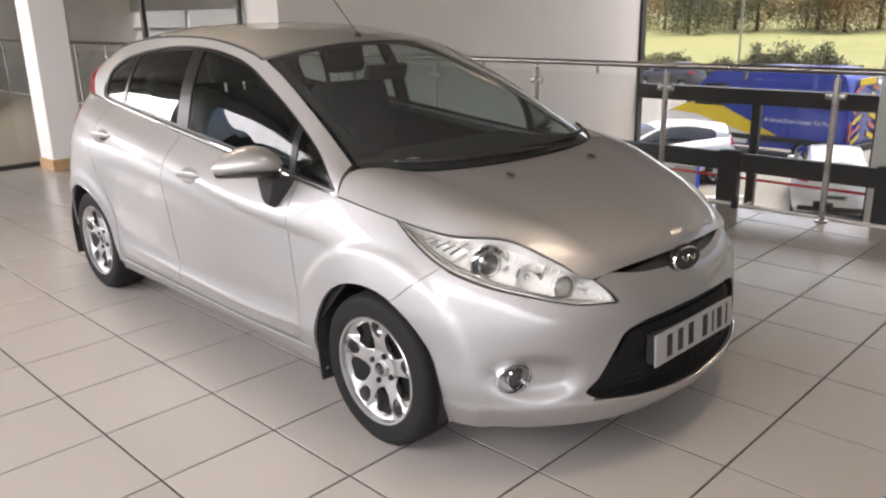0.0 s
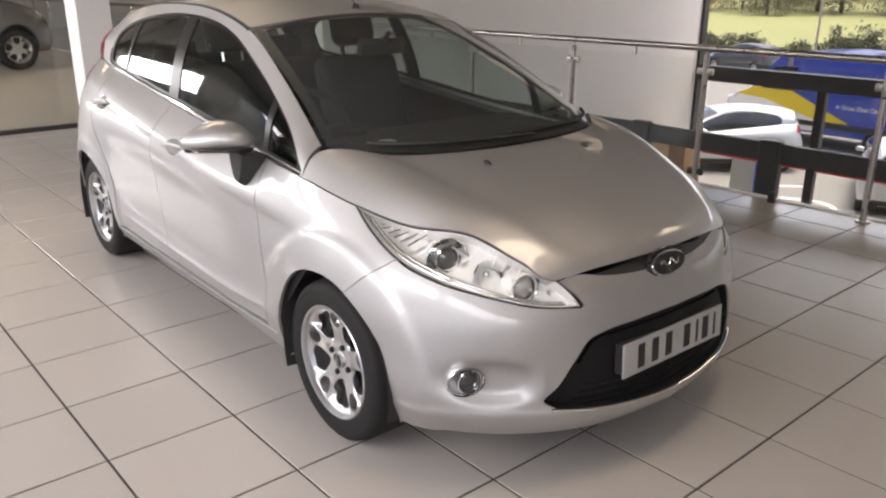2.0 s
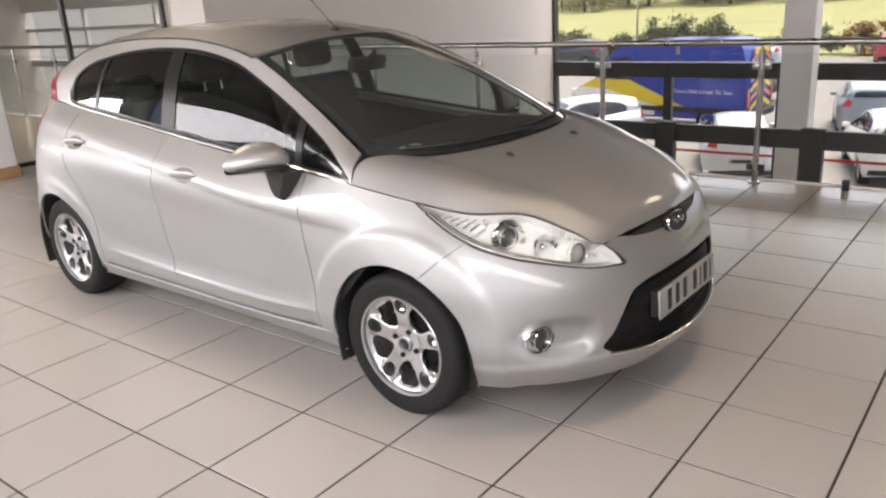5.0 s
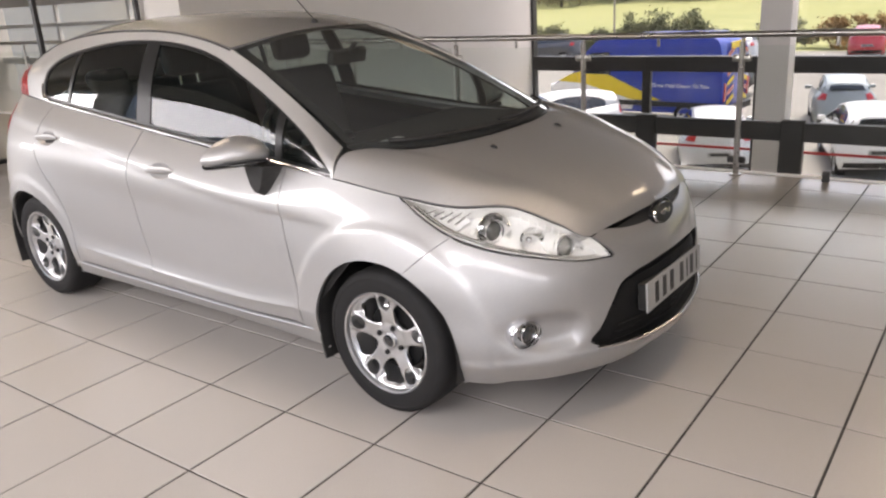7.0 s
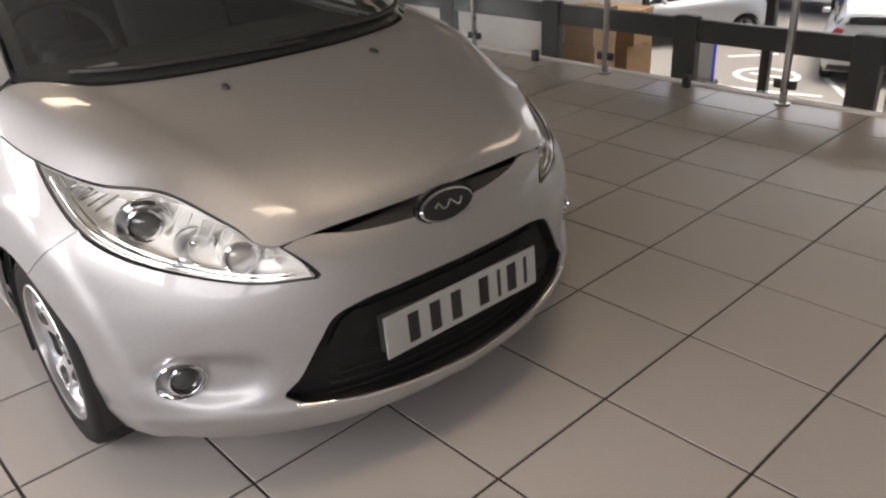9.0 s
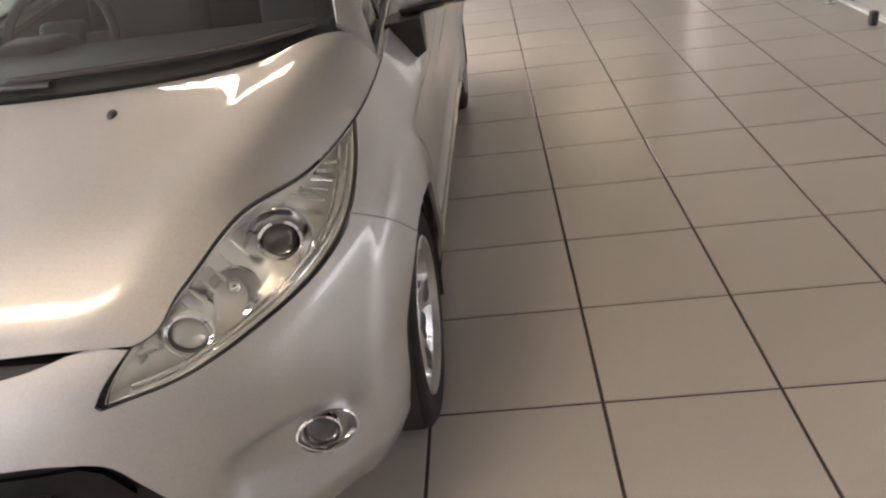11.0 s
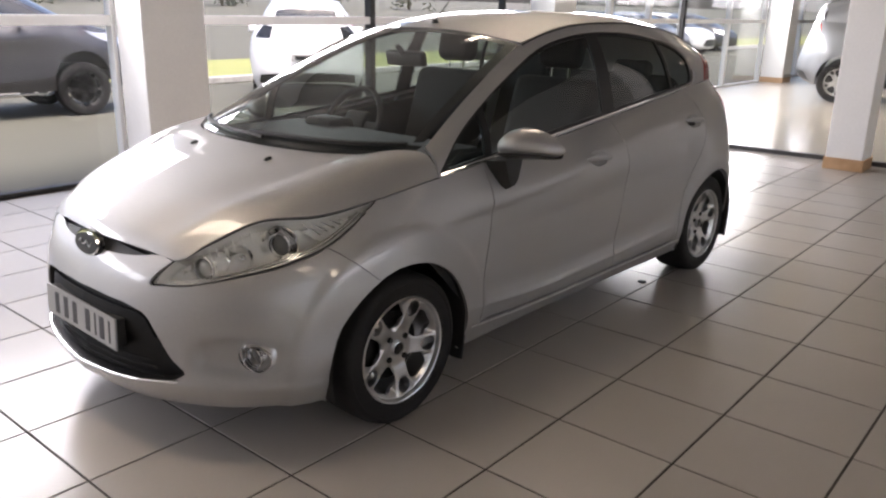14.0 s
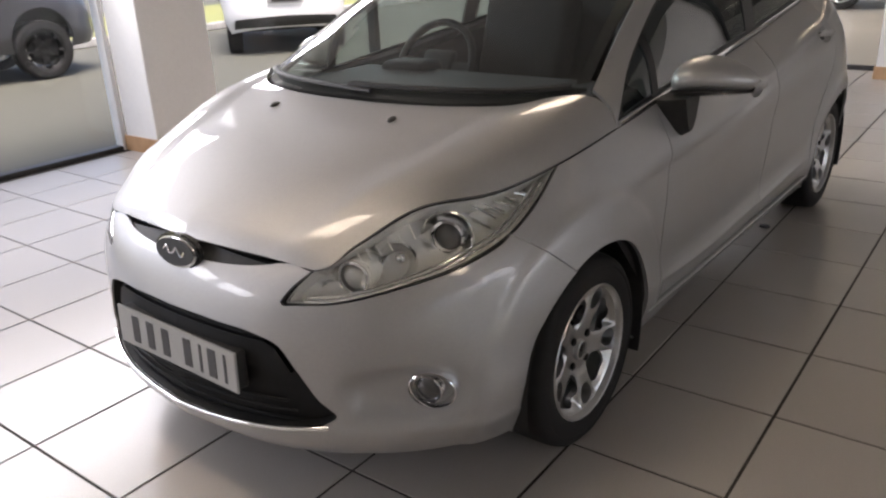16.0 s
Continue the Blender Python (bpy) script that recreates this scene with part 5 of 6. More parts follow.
# recessed louvre lights in the ceiling
GLOW = bpy.data.materials.new("tube_light")
GLOW.use_nodes = True
GLOW.node_tree.nodes["Principled BSDF"].inputs["Emission Color"].default_value = (1, .87, .67, 1)
GLOW.node_tree.nodes["Principled BSDF"].inputs["Emission Strength"].default_value = 8.0
DIM = GLOW.copy()
DIM.node_tree.nodes["Principled BSDF"].inputs["Emission Strength"].default_value = 1.4
SOFT = GLOW.copy()
SOFT.node_tree.nodes["Principled BSDF"].inputs["Emission Strength"].default_value = 6.4
for x, y in ((3.05, 1.5), (-1.0, 1.5), (3.3, 6.3), (-1.0, 6.3), (-9, 1.5), (-9, 4.6), (-13, 3.2), (-17.5, 9.0), (-12.0, 9.0)):
    c = tagged(empty("ceiling_light", pose(x, y, CZ - .003)), "recessed louvred fluorescent ceiling light", "ceiling light", "ceiling lights")
    part("frame", box(-.31, -.61, -.012, .31, .61, .0, .003), WHITE, c)
    for k in range(4):
        part("tube", box(-.225 + .15 * k - .069, -.59, -.020, -.225 + .15 * k + .069, .59, -.0125, .003), {(-1.0, 6.3): DIM, (3.05, 1.5): SOFT}.get((x, y), GLOW), c)
    for k in range(9):
        part("louvre", box(-.29, -.604 + .15 * k, -.095, .29, -.596 + .15 * k, -.021), STEEL, c)
    for k in range(5):
        part("louvre_rail", box(-.303 + .15 * k, -.604, -.096, -.297 + .15 * k, .604, -.0205), STEEL, c)


# ---- outside ----
MARK = material("road_paint", (.75, .75, .73), .7)


def ground_mat():
    """Asphalt near the building, meadow beyond."""
    m = speckle(material("ground", (.11, .11, .11), .9), (.175, .165, .15), (.245, .232, .213), .5, (.75, .95), 0.002, second=70)
    n, l, b = nodes_of(m)
    src = [x for x in n if x.type == "VALTORGB"][0]
    geo, sep = n.new("ShaderNodeNewGeometry"), n.new("ShaderNodeSeparateXYZ")
    l.new(geo.outputs["Position"], sep.inputs[0])
    ns, rp = n.new("ShaderNodeTexNoise"), n.new("ShaderNodeValToRGB")
    ns.inputs["Scale"].default_value, ns.inputs["Detail"].default_value = .25, 8
    l.new(geo.outputs["Position"], ns.inputs["Vector"])
    rp.color_ramp.elements[0].color, rp.color_ramp.elements[1].color = (.165, .185, .058, 1), (.26, .265, .098, 1)
    l.new(ns.outputs["Fac"], rp.inputs["Fac"])
    a = n.new("ShaderNodeMapRange")
    a.inputs["From Min"].default_value, a.inputs["From Max"].default_value = 46.5, 47.2
    l.new(sep.outputs["Y"], a.inputs["Value"])
    c = n.new("ShaderNodeMapRange")
    c.inputs["From Min"].default_value, c.inputs["From Max"].default_value = -9.9, -10.0
    l.new(sep.outputs["Y"], c.inputs["Value"])
    d = n.new("ShaderNodeMapRange")
    d.inputs["From Min"].default_value, d.inputs["From Max"].default_value = -15.0, -14.9
    l.new(sep.outputs["Y"], d.inputs["Value"])
    mu, mx = n.new("ShaderNodeMath"), n.new("ShaderNodeMath")
    mu.operation, mx.operation = "MULTIPLY", "MAXIMUM"
    l.new(c.outputs["Result"], mu.inputs[0]), l.new(d.outputs["Result"], mu.inputs[1])
    l.new(mu.outputs[0], mx.inputs[0]), l.new(a.outputs["Result"], mx.inputs[1])
    con, cn = n.new("ShaderNodeValToRGB"), n.new("ShaderNodeMix")
    con.color_ramp.elements[0].color, con.color_ramp.elements[1].color = (.070, .070, .055, 1), (.105, .104, .082, 1)
    con.color_ramp.elements[0].position, con.color_ramp.elements[1].position = .3, .7
    fac = [k.from_socket for k in l if k.to_node == src][0]
    l.new(fac, con.inputs["Fac"])
    e = n.new("ShaderNodeMapRange")
    e.inputs["From Min"].default_value, e.inputs["From Max"].default_value = 4.9, 4.8
    l.new(sep.outputs["Y"], e.inputs["Value"])
    cn.data_type = "RGBA"
    l.new(e.outputs["Result"], cn.inputs["Factor"]), l.new(src.outputs["Color"], cn.inputs["A"]), l.new(con.outputs["Color"], cn.inputs["B"])
    mix = n.new("ShaderNodeMix")
    mix.data_type = "RGBA"
    l.new(mx.outputs[0], mix.inputs["Factor"]), l.new(cn.outputs["Result"], mix.inputs["A"]), l.new(rp.outputs["Color"], mix.inputs["B"])
    l.new(mix.outputs["Result"], b.inputs["Base Color"])
    return m


ys = [-1500, -300, -120, -60, -40, -30, -15.05, -14.95, -10.05, -9.95, -5, 0, 5.32, 5.34, 10, 20, 30, 40, 46, 50, 60, 75, 90, 110, 140, 200, 400, 1500]


def ground_z(x, y):
    if y < 5.33:
        z = -.13
        if -15 < y < -10:
            z += .11
        if y < -30:
            z += min(6, (-30 - y) * .03)
        return z
    z = -3.12
    if y > 46:
        z += min(9, (y - 46) * .013 + max(0, y - 120) * .06) + .35 * math.sin(x * .03)
    return z


gx = [-1500, -400, -200, -120, -80, -50, -30, -20, -10, 0, 10, 20, 40, 80, 150, 400, 1500]
gv = [(x, y, ground_z(x, y)) for y in ys for x in gx]
gf = [(j * len(gx) + i, j * len(gx) + i + 1, (j + 1) * len(gx) + i + 1, (j + 1) * len(gx) + i) for j in range(len(ys) - 1) for i in range(len(gx) - 1)]
gme = bpy.data.meshes.new("ground")
gme.from_pydata(gv, [], gf)
struct("ground", gme, ground_mat(), "worn asphalt car park with a meadow behind it", "ground")

# painted ring and lines on the car park
def paint_strip(pts, w, z=-3.112):
    bm = bmesh.new()
    P = [Vector((x, y, 0)) for x, y in pts]
    L, R = [], []
    for i, p in enumerate(P):
        d = (P[min(i + 1, len(P) - 1)] - P[max(i - 1, 0)]).normalized()
        s = Vector((-d.y, d.x, 0)) * w / 2
        L.append(bm.verts.new(p + s + Vector((0, 0, z)))), R.append(bm.verts.new(p - s + Vector((0, 0, z))))
    for i in range(len(P) - 1):
        bm.faces.new((L[i], L[i + 1], R[i + 1], R[i]))
    return struct("road_marking", bm, MARK, "white painted marking on the asphalt", "marking")


paint_strip([(-3.75 + .62 * math.cos(a), 16.75 + .55 * math.sin(a)) for a in np.linspace(0, 2 * math.pi, 40)], .13)
paint_strip([(-4.1, 16.75), (-3.4, 16.75)], .13)
paint_strip([(-5.0, 15.2), (-2.2, 15.9)], .12)
paint_strip([(-5.2, 17.8), (-4.4, 18.6)], .12)
paint_strip([(-2.7, 17.2), (-1.2, 15.3)], .12)
struct("kerb", box(-40, -10.05, -.13, 40, -9.9, .02, .02), speckle(material("kerb_stone", (.4, .39, .37), .85), (.34, .33, .31), (.46, .45, .43), 8, None, 0.001), "pale concrete kerb along the grass strip", "kerb")

# leafy things
LEAF = speckle(material("leaf_green", (.05, .075, .022), .8), (.055, .066, .030), (.14, .145, .072), 1.5)
LEAF2 = speckle(material("leaf_autumn", (.20, .11, .035), .8), (.10, .08, .03), (.30, .16, .05), 1.2)
BARK = speckle(material("bark", (.07, .055, .04), .95), (.05, .04, .03), (.10, .08, .06), 12, None, 0.003)


def leaf_cloud(rnd, n, centre, size, leaf):
    """n small leaf blades gathered in clumps inside an uneven crown."""
    vs, fs = [], []
    clumps = [Vector((rnd.gauss(0, .42) * size[0], rnd.gauss(0, .42) * size[1], rnd.gauss(0, .36) * size[2])) for _ in range(max(6, n // 90))]
    for _ in range(n):
        c = rnd.choice(clumps)
        p = Vector(centre) + c + Vector((rnd.gauss(0, .17) * size[0], rnd.gauss(0, .17) * size[1], rnd.gauss(0, .15) * size[2]))
        a = Vector((rnd.gauss(0, 1), rnd.gauss(0, 1), rnd.gauss(0, 1))).normalized() * leaf
        b = a.orthogonal().normalized() * leaf * .5
        s = len(vs)
        vs += [p - a, p + b, p + a, p - b]
        fs.append((s, s + 1, s + 2, s + 3))
    return vs, fs


def tree(x, y, z, h, w, seed, mat, leaves=1600, leaf=.28):
    rnd = random.Random(seed)
    t = tagged(empty("tree", pose(x, y, z)), "bare-limbed tree with thinning autumn leaves behind the meadow" if mat is LEAF2 else "leafy dark green tree behind the meadow", "tree")
    bm = bmesh.new()
    add_cyl(bm, .025 * h, h * .55, pose(0, 0, h * .275), 8, .012 * h)
    for k in range(6):
        a, e = rnd.uniform(0, 6.28), rnd.uniform(.5, 1.1)
        d = Vector((math.cos(a) * math.sin(e), math.sin(a) * math.sin(e), math.cos(e)))
        o = Vector((0, 0, h * rnd.uniform(.28, .52)))
        add_cyl(bm, .010 * h, h * .4, Matrix.Translation(o + d * h * .2) @ d.to_track_quat("Z", "Y").to_matrix().to_4x4(), 6, .003 * h)
    part("trunk", bm, BARK, t)
    vs, fs = leaf_cloud(rnd, leaves, (0, 0, h * .44), (w * .66, w * .66, h * .55), leaf)
    me = bpy.data.meshes.new("crown")
    me.from_pydata(vs, [], fs)
    part("crown", me, mat, t)


rt = random.Random(5)
for k in range(34):
    x = -108 + 4.1 * k + rt.uniform(-1.5, 1.5)
    y = 113 + rt.uniform(-3, 9)
    tree(x, y, ground_z(x, y) - .2, rt.uniform(9, 14), rt.uniform(7, 10), k, LEAF2 if rt.random() < .35 else LEAF, 6500, .15)


def shrub(x, y, z, w, h, seed, mat, n):
    rnd = random.Random(seed)
    t = tagged(empty("shrub", pose(x, y, z)), "straggly hedge shrub at the edge of the car park", "shrub", "hedge shrubs")
    bm = bmesh.new()
    for k in range(5):
        a = rnd.uniform(0, 6.28)
        d = Vector((math.cos(a) * .5, math.sin(a) * .5, 1)).normalized()
        add_cyl(bm, .03, h * .8, Matrix.Translation(d * h * .35) @ d.to_track_quat("Z", "Y").to_matrix().to_4x4(), 5, .01)
    part("stems", bm, BARK, t)
    vs, fs = leaf_cloud(rnd, n, (0, 0, h * .52), (w * .55, w * .4, h * .48), .085)
    me = bpy.data.meshes.new("leaves")
    me.from_pydata(vs, [], fs)
    part("leaves", me, mat, t)


for k in range(40):
    x = -42 + 1.35 * k + rt.uniform(-.4, .4)
    shrub(x, 48.2 + rt.uniform(-.6, .8), ground_z(x, 48) - .05, rt.uniform(1.6, 2.6), rt.choice([1.3, 1.6, 2.0, 2.5]), 100 + k, rt.choice([LEAF, LEAF, LEAF2]), 1700)
for k in range(12):
    x = -40 + 6.5 * k + rt.uniform(-2, 2)
    tree(x * 1.6 - 20, -80 + rt.uniform(-6, 6), ground_z(x, -80) - .1, rt.uniform(7, 10), rt.uniform(5, 7), 300 + k, LEAF, 2000, .25)
lp = tagged(empty("lamp_post", pose(-16.5, 44, -3.12)), "thin pale street lamp post", "lamp post")
part("column", cyl((0, 0, 0), (0, 0, 8), .07, 10, .045), STEEL, lp)
part("lantern", box(-.12, -.5, 7.95, .12, .1, 8.08, .03), STEEL, lp)


# ---- other vehicles ----
def scaled_set():
    """Coarse body pieces that other cars are scaled from."""
    k = {}
    whole = np.vstack([row(0, US[-1], VT, 60), [(US[-1], 0)], xz(SIDE, arch(RX, AXZ, AR, 196, -16, 20)), xz(SIDE, arch(FX, AXZ, AR, 196, -16, 20)), [(0, 0)]])
    whole[0, 0] = 0
    k["body"] = panel(SIDE, whole, step=.07, edge_step=.05, both=True, depth=.03)
    k["bonnet"] = panel(HOOD, hood, step=.08, both=True, depth=0)
    k["roof"] = panel(ROOF, roof, step=.1, both=True, depth=0)
    k["tailgate"] = panel(TAIL, tail, step=.08, both=True, depth=0)
    k["side_frame"] = panel(HOUSE, frame_out, holes=[DLO], step=.07, edge_step=.04, both=True, depth=0)
    k["window_band"] = panel(HOUSE, inset(DLO, -.004), step=.08, both=True, depth=0, lift=-.004)
    k["windscreen"] = panel(SCREEN, scr, step=.1, both=True, depth=0)
    k["rear_window"] = panel(TAIL, pane, step=.06, both=True, depth=0, lift=.006)
    k["head_lamp"] = panel(SIDE, inset(LAMP, .004), step=.06, edge_step=.03, depth=0, lift=.004)
    k["tail_lamp"] = panel(SIDE, np.array([(u_rb + .10, .62), (u_rb + .36, .60), (u_rb + .36, VS[4] - .03), (u_rb + .02, VS[4] - .02)]), step=.05, depth=.01, lift=.006)
    k["grille"] = panel(SIDE, GRILLE, step=.06, both=True, depth=0, lift=.004)
    k["lower_trim"] = panel(SIDE, np.vstack([row(arch_f2[-1][0] + .01, arch_r[0][0] - .01, .13, 12), row(arch_r[0][0] - .01, arch_f2[-1][0] + .01, -.002, 12)]), step=.06, depth=0, lift=.004)
    k["rear_trim"] = panel(SIDE, np.array([(u_rb + .12, .02), (US[-1], .02), (US[-1], .16), (u_rb + .2, .14)]), step=.06, depth=0, lift=.006, both=True)
    return k


KIT = scaled_set()
DARKGLASS = material("dark_glass", (.02, .022, .024), .05, 0, 1)
REDLAMP = material("red_lamp", (.40, .015, .012), .15, 0, 1)
CLEARLAMP = material("clear_lamp", (.65, .66, .67), .1, .6, 1)


DARK_FACE = WHEEL_FACE.copy()
DARK_FACE.materials.clear()
DARK_FACE.materials.append(DARKMETAL)


def small_wheel(parent, x, y, r, side, dark=False):
    w = empty("wheel")
    w.parent = parent
    w.matrix_basis = pose(x, y, r, 0, 0, 0 if side > 0 else 180)
    k = r / R0
    part("tyre", lathe([(a * k, b * 1.05) for a, b in tyre_prof], 36), RUBBER, w)
    part("rim", lathe([(.200 * k, .096), (.189 * k, .09), (.178 * k, -.06)], 30), DARKMETAL if dark else ALLOY, w)
    d = part("spokes", DARK_FACE if dark else WHEEL_FACE, None, w, at=Matrix.Translation((0, .088, 0)) @ Matrix.Diagonal((k, 1, k, 1)))
    part("hub", lathe([(.0001, .03), (.15 * k, .03), (.15 * k, 0)], 20), DARKMETAL, w)


def other_car(label, paint, m, L=1.0, W=1.0, H=1.0, r=.31, lift=0.0, trims=True, group="", alloy=None, tails=None):
    c = tagged(empty("parked_car", m), label, "car", group)
    S = np.array([L, W, H])

    def put(name, key, mat, mirror=None):
        V, F, N = KIT[key]
        V = V * S + [0, 0, lift]
        N = N / S
        N = N / (np.linalg.norm(N, axis=1)[:, None] + 1e-9)
        if mirror:
            V, N, F = V * [1, -1, 1], N * [1, -1, 1], [tuple(reversed(f)) for f in F]
        part(name, (V, F, N), mat, c)
    for n in ("body", "bonnet", "roof", "tailgate", "side_frame"):
        put(n, n, paint)
    for n in ("window_band", "windscreen", "rear_window"):
        put(n, n, DARKGLASS)
    put("grille", "grille", BLACK)
    put("rear_trim", "rear_trim", BLACK)
    for mi in (False, True):
        put("head_lamp", "head_lamp", CLEARLAMP, mi)
        put("tail_lamp", "tail_lamp", tails or REDLAMP, mi)
        if trims:
            put("sill_trim", "lower_trim", BLACK, mi)
    for sx in (FX, RX):
        for s in (1, -1):
            small_wheel(c, sx * L, .70 * W * s, r, s, alloy)
    part("underside", box(-1.55 * L, -.62 * W, .2 * H + lift, 1.6 * L, .62 * W, .4 * H + lift, .03), BLACK, c)
    for s in (1, -1):
        part("door_mirror", box(-.05, -.09, -.06, .05, .09, .06, .035, None, 3), paint, c, at=pose(.62 * L, .88 * W * s, .95 * H + lift))
    part("rear_plate", box(-.01, -.26, -.055, 0, .26, .055), PLATE, c, at=pose(-1.93 * L, 0, .62 * H + lift))
    part("plate_bar", box(-.013, -.2, -.03, -.009, .2, .03), INK, c, at=pose(-1.93 * L, 0, .62 * H + lift))
    return c


P_DARK = car_paint("dark_grey_paint", (.06, .062, .068), (.09, .09, .10))
P_GREY = car_paint("mid_grey_paint", (.20, .20, .205), (.27, .27, .28))
P_HAZE = car_paint("grey_blue_paint", (.30, .335, .35), (.38, .415, .43))
P_SILV = car_paint("pale_silver_paint", (.52, .53, .53), (.64, .64, .64))
P_WHITE = speckle(material("white_car_paint", (.8, .8, .8), .3, 0, 1), (.78, .78, .78), (.82, .82, .82), 3)
P_BLACK = material("black_car_paint", (.012, .013, .016), .3, 0, 1)
P_RED = material("red_car_paint", (.45, .03, .03), .3, 0, 1)

# next showroom, forecourt
other_car("dark grey crossover parked in the next showroom", P_GREY, pose(-12.61, 1.94, 0, 0, 0, 101.6), 1.14, 1.08, 1.20, .35, .06)
suv = other_car("dark grey tall four-by-four parked outside the glass wall", P_DARK, pose(-.38, -7.95, -.13, 0, 0, 176), 1.25, 1.12, 1.28, .38, .14, True, "", True)
part("sill_strip", box(-1.05, -.945, .335, 1.0, -.925, .365, .004), CHROME, suv, "bright strip along the sill")
other_car("white four-by-four parked tail towards the building", P_WHITE, pose(-6.15, -7.1, -.13, 0, 0, -130), 1.08, 1.12, 1.12, .35, .10, True, "", False, GLOSSBLACK)
other_car("white hatchback parked on the far side of the grass", P_WHITE, pose(-11.5, -13.5, .0, 0, 0, -108), 1.05, 1.02, 1.06, .32, .03)
for k in range(6):
    other_car(("mid-grey", "white", "dark grey")[k % 3] + " car in the row outside the next showroom", (P_GREY, P_WHITE, P_DARK)[k % 3], pose(-16.5 - 3.1 * k, -9.5 - .3 * k, -.13, 0, 0, 80 + 5 * (k % 3)), 1.05, 1.03, 1.08, .32, .03, True, "row of cars on the forecourt")
# car park below
other_car("silver crossover parked in the car park below", P_SILV, pose(-7.2, 18.9, -3.12, 0, 0, 228), 1.08, 1.05, 1.10, .33, .04)
other_car("pale silver hatchback parked close to the facade", P_SILV, pose(-2.65, 18.95, -3.12, 0, 0, 111), 1.10, 1.03, 1.0, .31, 0)
other_car("white hatchback parked near the facade", P_WHITE, pose(.62, 19.9, -3.12, 0, 0, 108), 1.02, 1.03, 1.04, .31, .02)
other_car("grey-blue hatchback parked in the car park", P_HAZE, pose(-.9, 25.3, -3.12, 0, 0, 104), 1.0, 1.0, 1.02, .31, .02)
other_car("black four-by-four with bright sills in the car park", P_BLACK, pose(-6.9, 29.9, -3.12, 0, 0, 190), 1.16, 1.08, 1.14, .37, .08)
other_car("red hatchback at the back of the car park", P_RED, pose(-3.2, 44.5, -3.12, 0, 0, 100), 1.0, 1.0, 1.05, .31, .02)
other_car("silver estate car at the back of the car park", P_SILV, pose(-9.5, 40.5, -3.12, 0, 0, 185), 1.15, 1.02, 1.02, .31, .02)
other_car("dark blue car at the back of the car park", P_DARK, pose(-19.5, 42.0, -3.12, 0, 0, 170), 1.1, 1.02, 1.04, .31, .02)

# blue and yellow delivery van
van = tagged(empty("van", pose(-6.71, 24.42, -3.12, 0, 0, 176) @ Matrix.Scale(1.09, 4)), "blue high-roof delivery van with a white and yellow nose", "van")
P_BLUE = speckle(material("blue_van_paint", (.012, .04, .32), .35, 0, .8), (.010, .036, .29), (.014, .045, .35), 3)
P_YEL = speckle(material("yellow_film", (.75, .55, .02), .4), (.7, .5, .02), (.8, .6, .03), 5)
prof = smooth_line([(-2.75, .40), (-2.80, 1.0), (-2.74, 2.1), (-2.62, 2.42), (-2.3, 2.50), (-1.0, 2.53), (.5, 2.50), (1.05, 2.42), (1.45, 2.10), (1.85, 1.55), (2.15, 1.32), (2.55, 1.15), (2.74, .90), (2.78, .55), (2.74, .38)], 60)


def loft_profile(pts, hw, keep):
    """A body from a side outline: the flanks lean in towards the top, the edges are rounded."""
    bm = bmesh.new()
    rows = []
    for x, z in pts:
        w = hw - .05 * max(0, z - 1.2) - .05 * max(0, x - 2.0)
        rows.append([bm.verts.new((x * .985, y, z)) if abs(y) == w else bm.verts.new((x, y, z)) for y in (-w, -w + .08, 0, w - .08, w)])
    for a, b in zip(rows, rows[1:]):
        for j in range(4):
            bm.faces.new((a[j], a[j + 1], b[j + 1], b[j]))
    bm.faces.new([r[0] for r in rows]), bm.faces.new([r[4] for r in reversed(rows)])
    return bm


part("body", loft_profile(prof, 1.0, None), P_BLUE, van)
part("nose", box(2.30, -.90, .50, 2.79, .90, 1.12, .05), P_WHITE, van)
for s in (1, -1):
    bm = bmesh.new()
    y = 1.006 * s
    bm.faces.new([bm.verts.new((a, y - .002 * s, b)) for a, b in ((2.70, .45), (2.62, 1.08), (2.12, 1.33), (1.85, 1.50), (-.2, .74), (-.1, .45))])
    part("white_flank", bm, P_WHITE, van)
    bm = bmesh.new()
    bm.faces.new([bm.verts.new((a, y, b)) for a, b in ((2.40, 1.22), (1.95, 1.44), (1.15, 1.64), (-1.0, .74), (-.1, .74), (1.50, 1.16))])
    part("yellow_flash", bm, P_YEL, van)
    bm = bmesh.new()
    bm.faces.new([bm.verts.new((a, y + .002 * s, b)) for a, b in ((1.62, 1.45), (1.30, 2.05), (.62, 2.1), (.62, 1.45))])
    part("cab_window", bm, DARKGLASS, van)
    words = bpy.data.curves.new("lettering", "FONT")
    words.body, words.size, words.extrude, words.align_x = "A Great Deal Closer To You", .155, .002, "CENTER"
    words.materials.append(P_WHITE)
    slogan = new("lettering", words)
    slogan.parent = van
    slogan.matrix_basis = Matrix.Translation((-1.50, y + .004 * s, 1.12)) @ Matrix(((-s, 0, 0, 0), (0, 0, s, 0), (0, 1, 0, 0), (0, 0, 0, 1)))
    part("side_moulding", box(-2.7, min(y, y + .03 * s), .58, 2.0, max(y, y + .03 * s), .72, .01), BLACK, van)
    for x in (-1.75, 1.75):
        small_wheel(van, x, .92 * s, .34, s)
    part("tail_lamp", box(-2.83, .86 * s - .07, .75, -2.78, .86 * s + .07, 1.25, .01), REDLAMP, van)
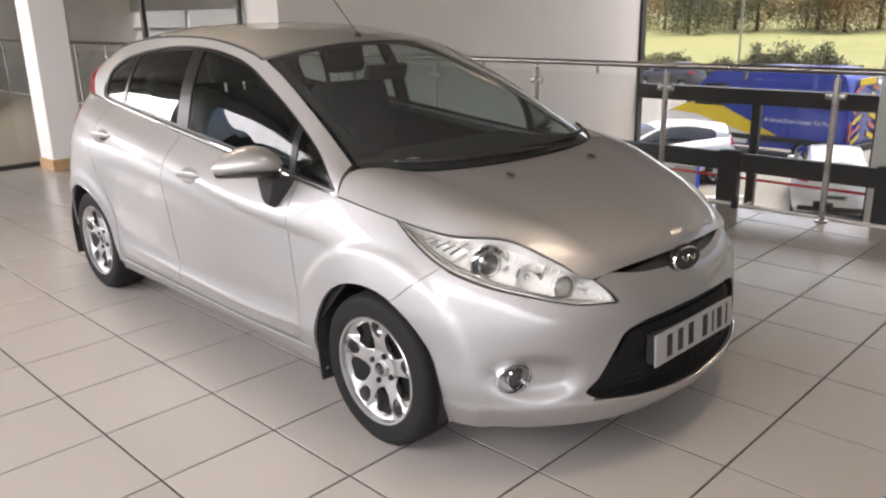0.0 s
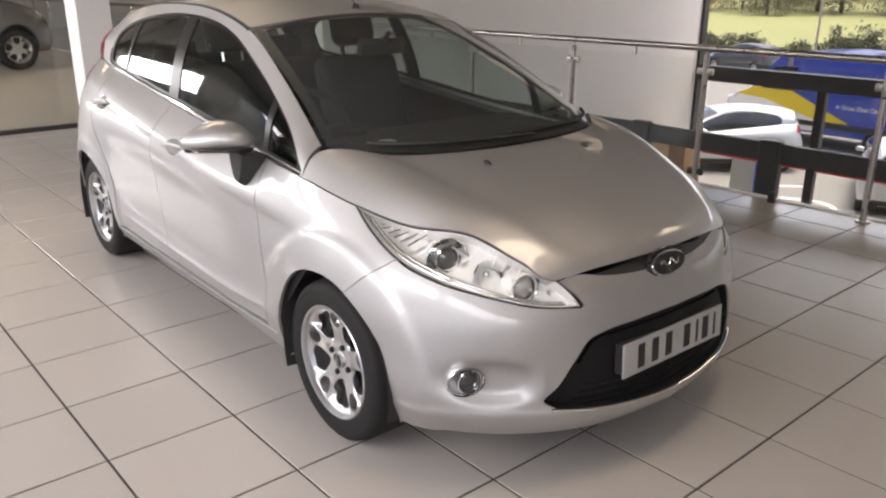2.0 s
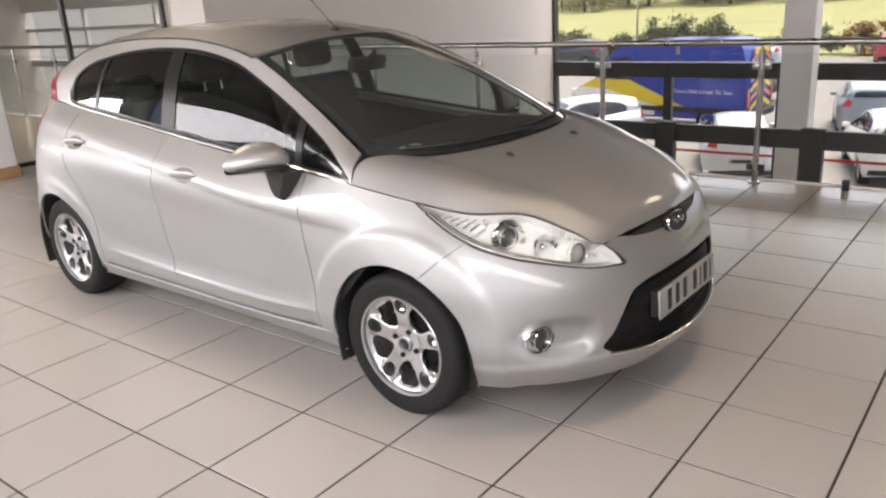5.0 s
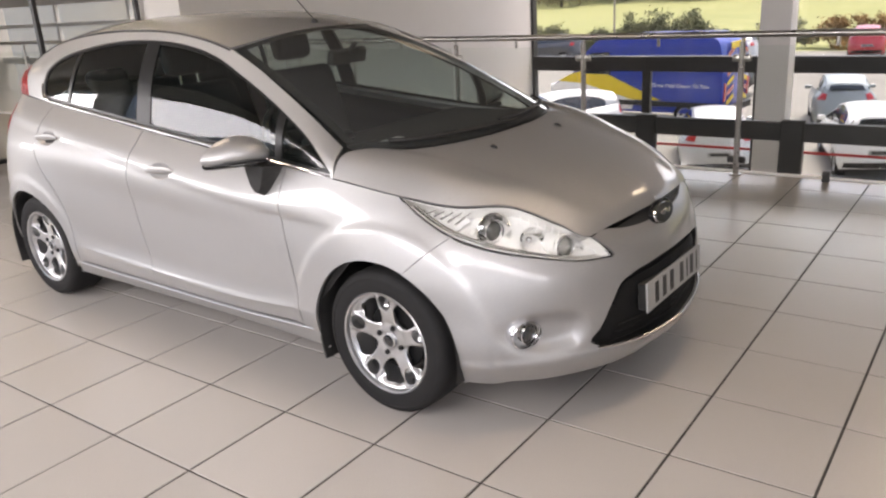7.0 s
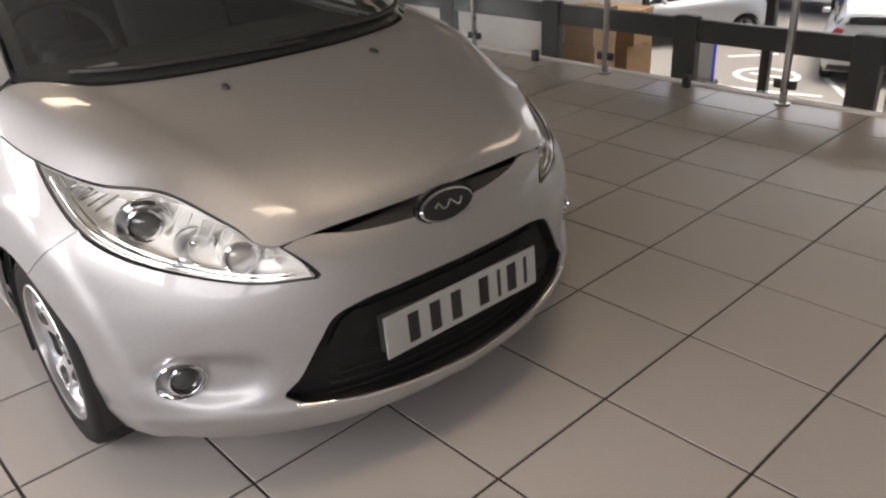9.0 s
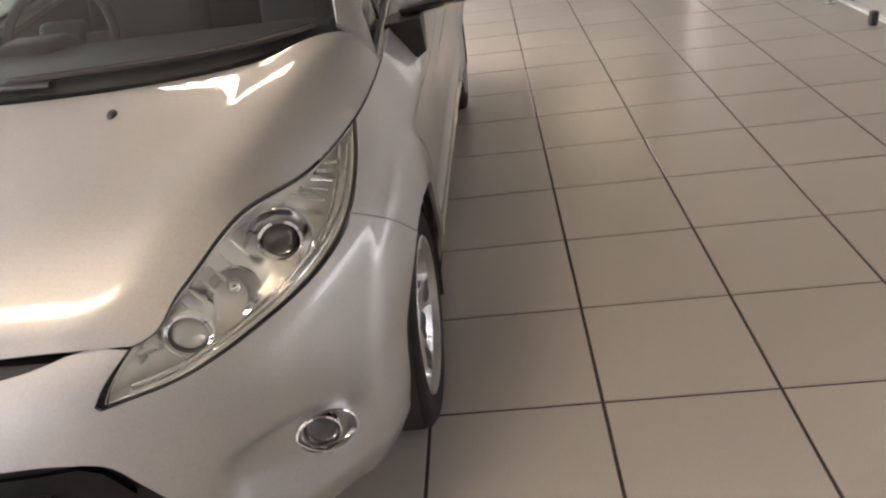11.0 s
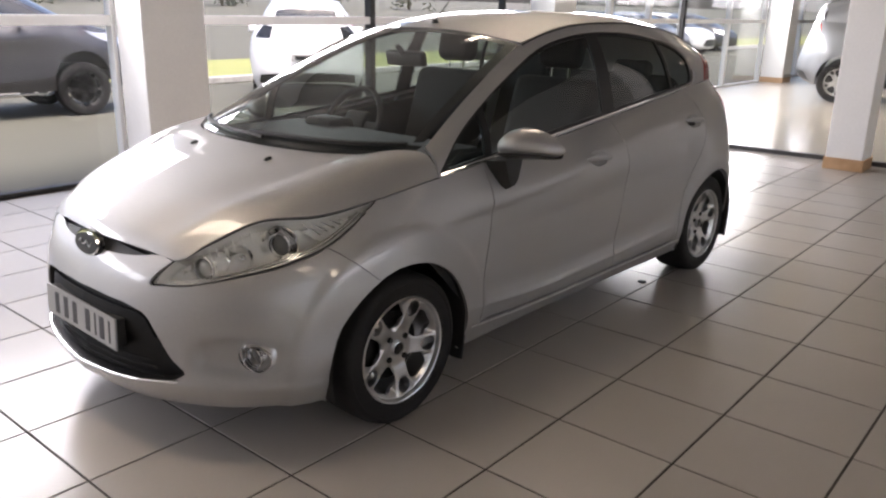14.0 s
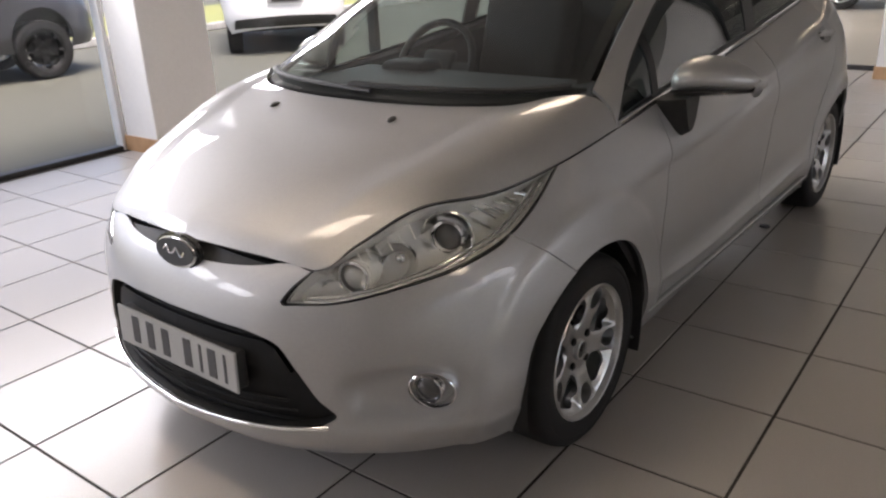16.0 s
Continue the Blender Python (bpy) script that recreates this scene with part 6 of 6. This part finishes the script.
for k in range(6):
    z0 = .62 + .26 * k
    for s in (1, -1):
        bm = bmesh.new()
        bm.faces.new([bm.verts.new((-2.825 + .012 * max(0, k - 4), s * a, z0 + b)) for a, b in ((.25, .18), (.75, 0), (.75, .13), (.25, .31))])
        part("chevron", bm, P_YEL if k % 2 == 0 else REDLAMP, van)
bm = bmesh.new()
bm.faces.new([bm.verts.new(p) for p in ((1.84, -.85, 1.58), (1.84, .85, 1.58), (1.16, .80, 2.32), (1.16, -.80, 2.32))])
part("windscreen", bm, DARKGLASS, van, at=pose(.03, 0, .02))
part("rear_bumper", box(-2.92, -.95, .40, -2.70, .95, .60, .03), BLACK, van)
part("roof_sign", box(-2.815, -.5, 2.15, -2.79, .5, 2.32, .005), P_YEL, van)

# blue-edged sign board on the lower forecourt
sb = tagged(empty("sign_board", pose(-4.5, 15.4, -3.12, 0, 0, 8)), "grey upright sign board with a bright blue edge", "sign")
part("board", box(-.28, -.02, .1, .22, .02, 1.25, .006), speckle(material("sign_grey", (.3, .31, .32), .5), (.28, .29, .3), (.33, .34, .35), 6), sb)
part("blue_edge", box(.22, -.025, .1, .275, .025, 1.25, .006), material("sign_blue", (.03, .08, .7), .4), sb)
part("foot", box(-.3, -.2, 0, .3, .2, .1, .02), BLACK, sb)


# ---- floor tiles ----
def tile_mesh(w, d):
    bm = bmesh.new()
    g, e = .0046, .0012
    x0, y0, x1, y1 = g, g, w - g, d - g
    lo = [bm.verts.new(p) for p in ((x0, y0, -.010), (x1, y0, -.010), (x1, y1, -.010), (x0, y1, -.010))]
    mi = [bm.verts.new(p) for p in ((x0, y0, -e), (x1, y0, -e), (x1, y1, -e), (x0, y1, -e))]
    hi = [bm.verts.new(p) for p in ((x0 + e, y0 + e, 0), (x1 - e, y0 + e, 0), (x1 - e, y1 - e, 0), (x0 + e, y1 - e, 0))]
    for a, b in ((lo, mi), (mi, hi)):
        for k in range(4):
            bm.faces.new((a[k], a[(k + 1) % 4], b[(k + 1) % 4], b[k]))
    bm.faces.new(hi)
    bmesh.ops.recalc_face_normals(bm, faces=bm.faces)
    me = bpy.data.meshes.new("tile")
    bm.to_mesh(me)
    bm.free()
    me.materials.append(TILE)
    return me


S = .45
FULL, LAST = tile_mesh(S, S), tile_mesh(S, YE - 11 * S)
rest_v, rest_f = [], []
for i in range(-12, 20):
    for j in range(-4, 12):
        near = -7 <= i <= 11
        if near:
            t = new("tile", FULL if j < 11 else LAST)
            t.parent = floor
            t.matrix_basis = Matrix.Translation((i * S, j * S, random.uniform(-.0003, .0003)))
        else:
            me = FULL if j < 11 else LAST
            o = len(rest_v)
            rest_v += [(v.co.x + i * S, v.co.y + j * S, v.co.z) for v in me.vertices]
            rest_f += [tuple(o + k for k in p.vertices) for p in me.polygons]
rm = bpy.data.meshes.new("far_tiles")
rm.from_pydata(rest_v, [], rest_f)
rm.materials.append(TILE)
ft = new("far_tiles", rm)
ft.parent = floor
tagged(ft, kind="stuff")
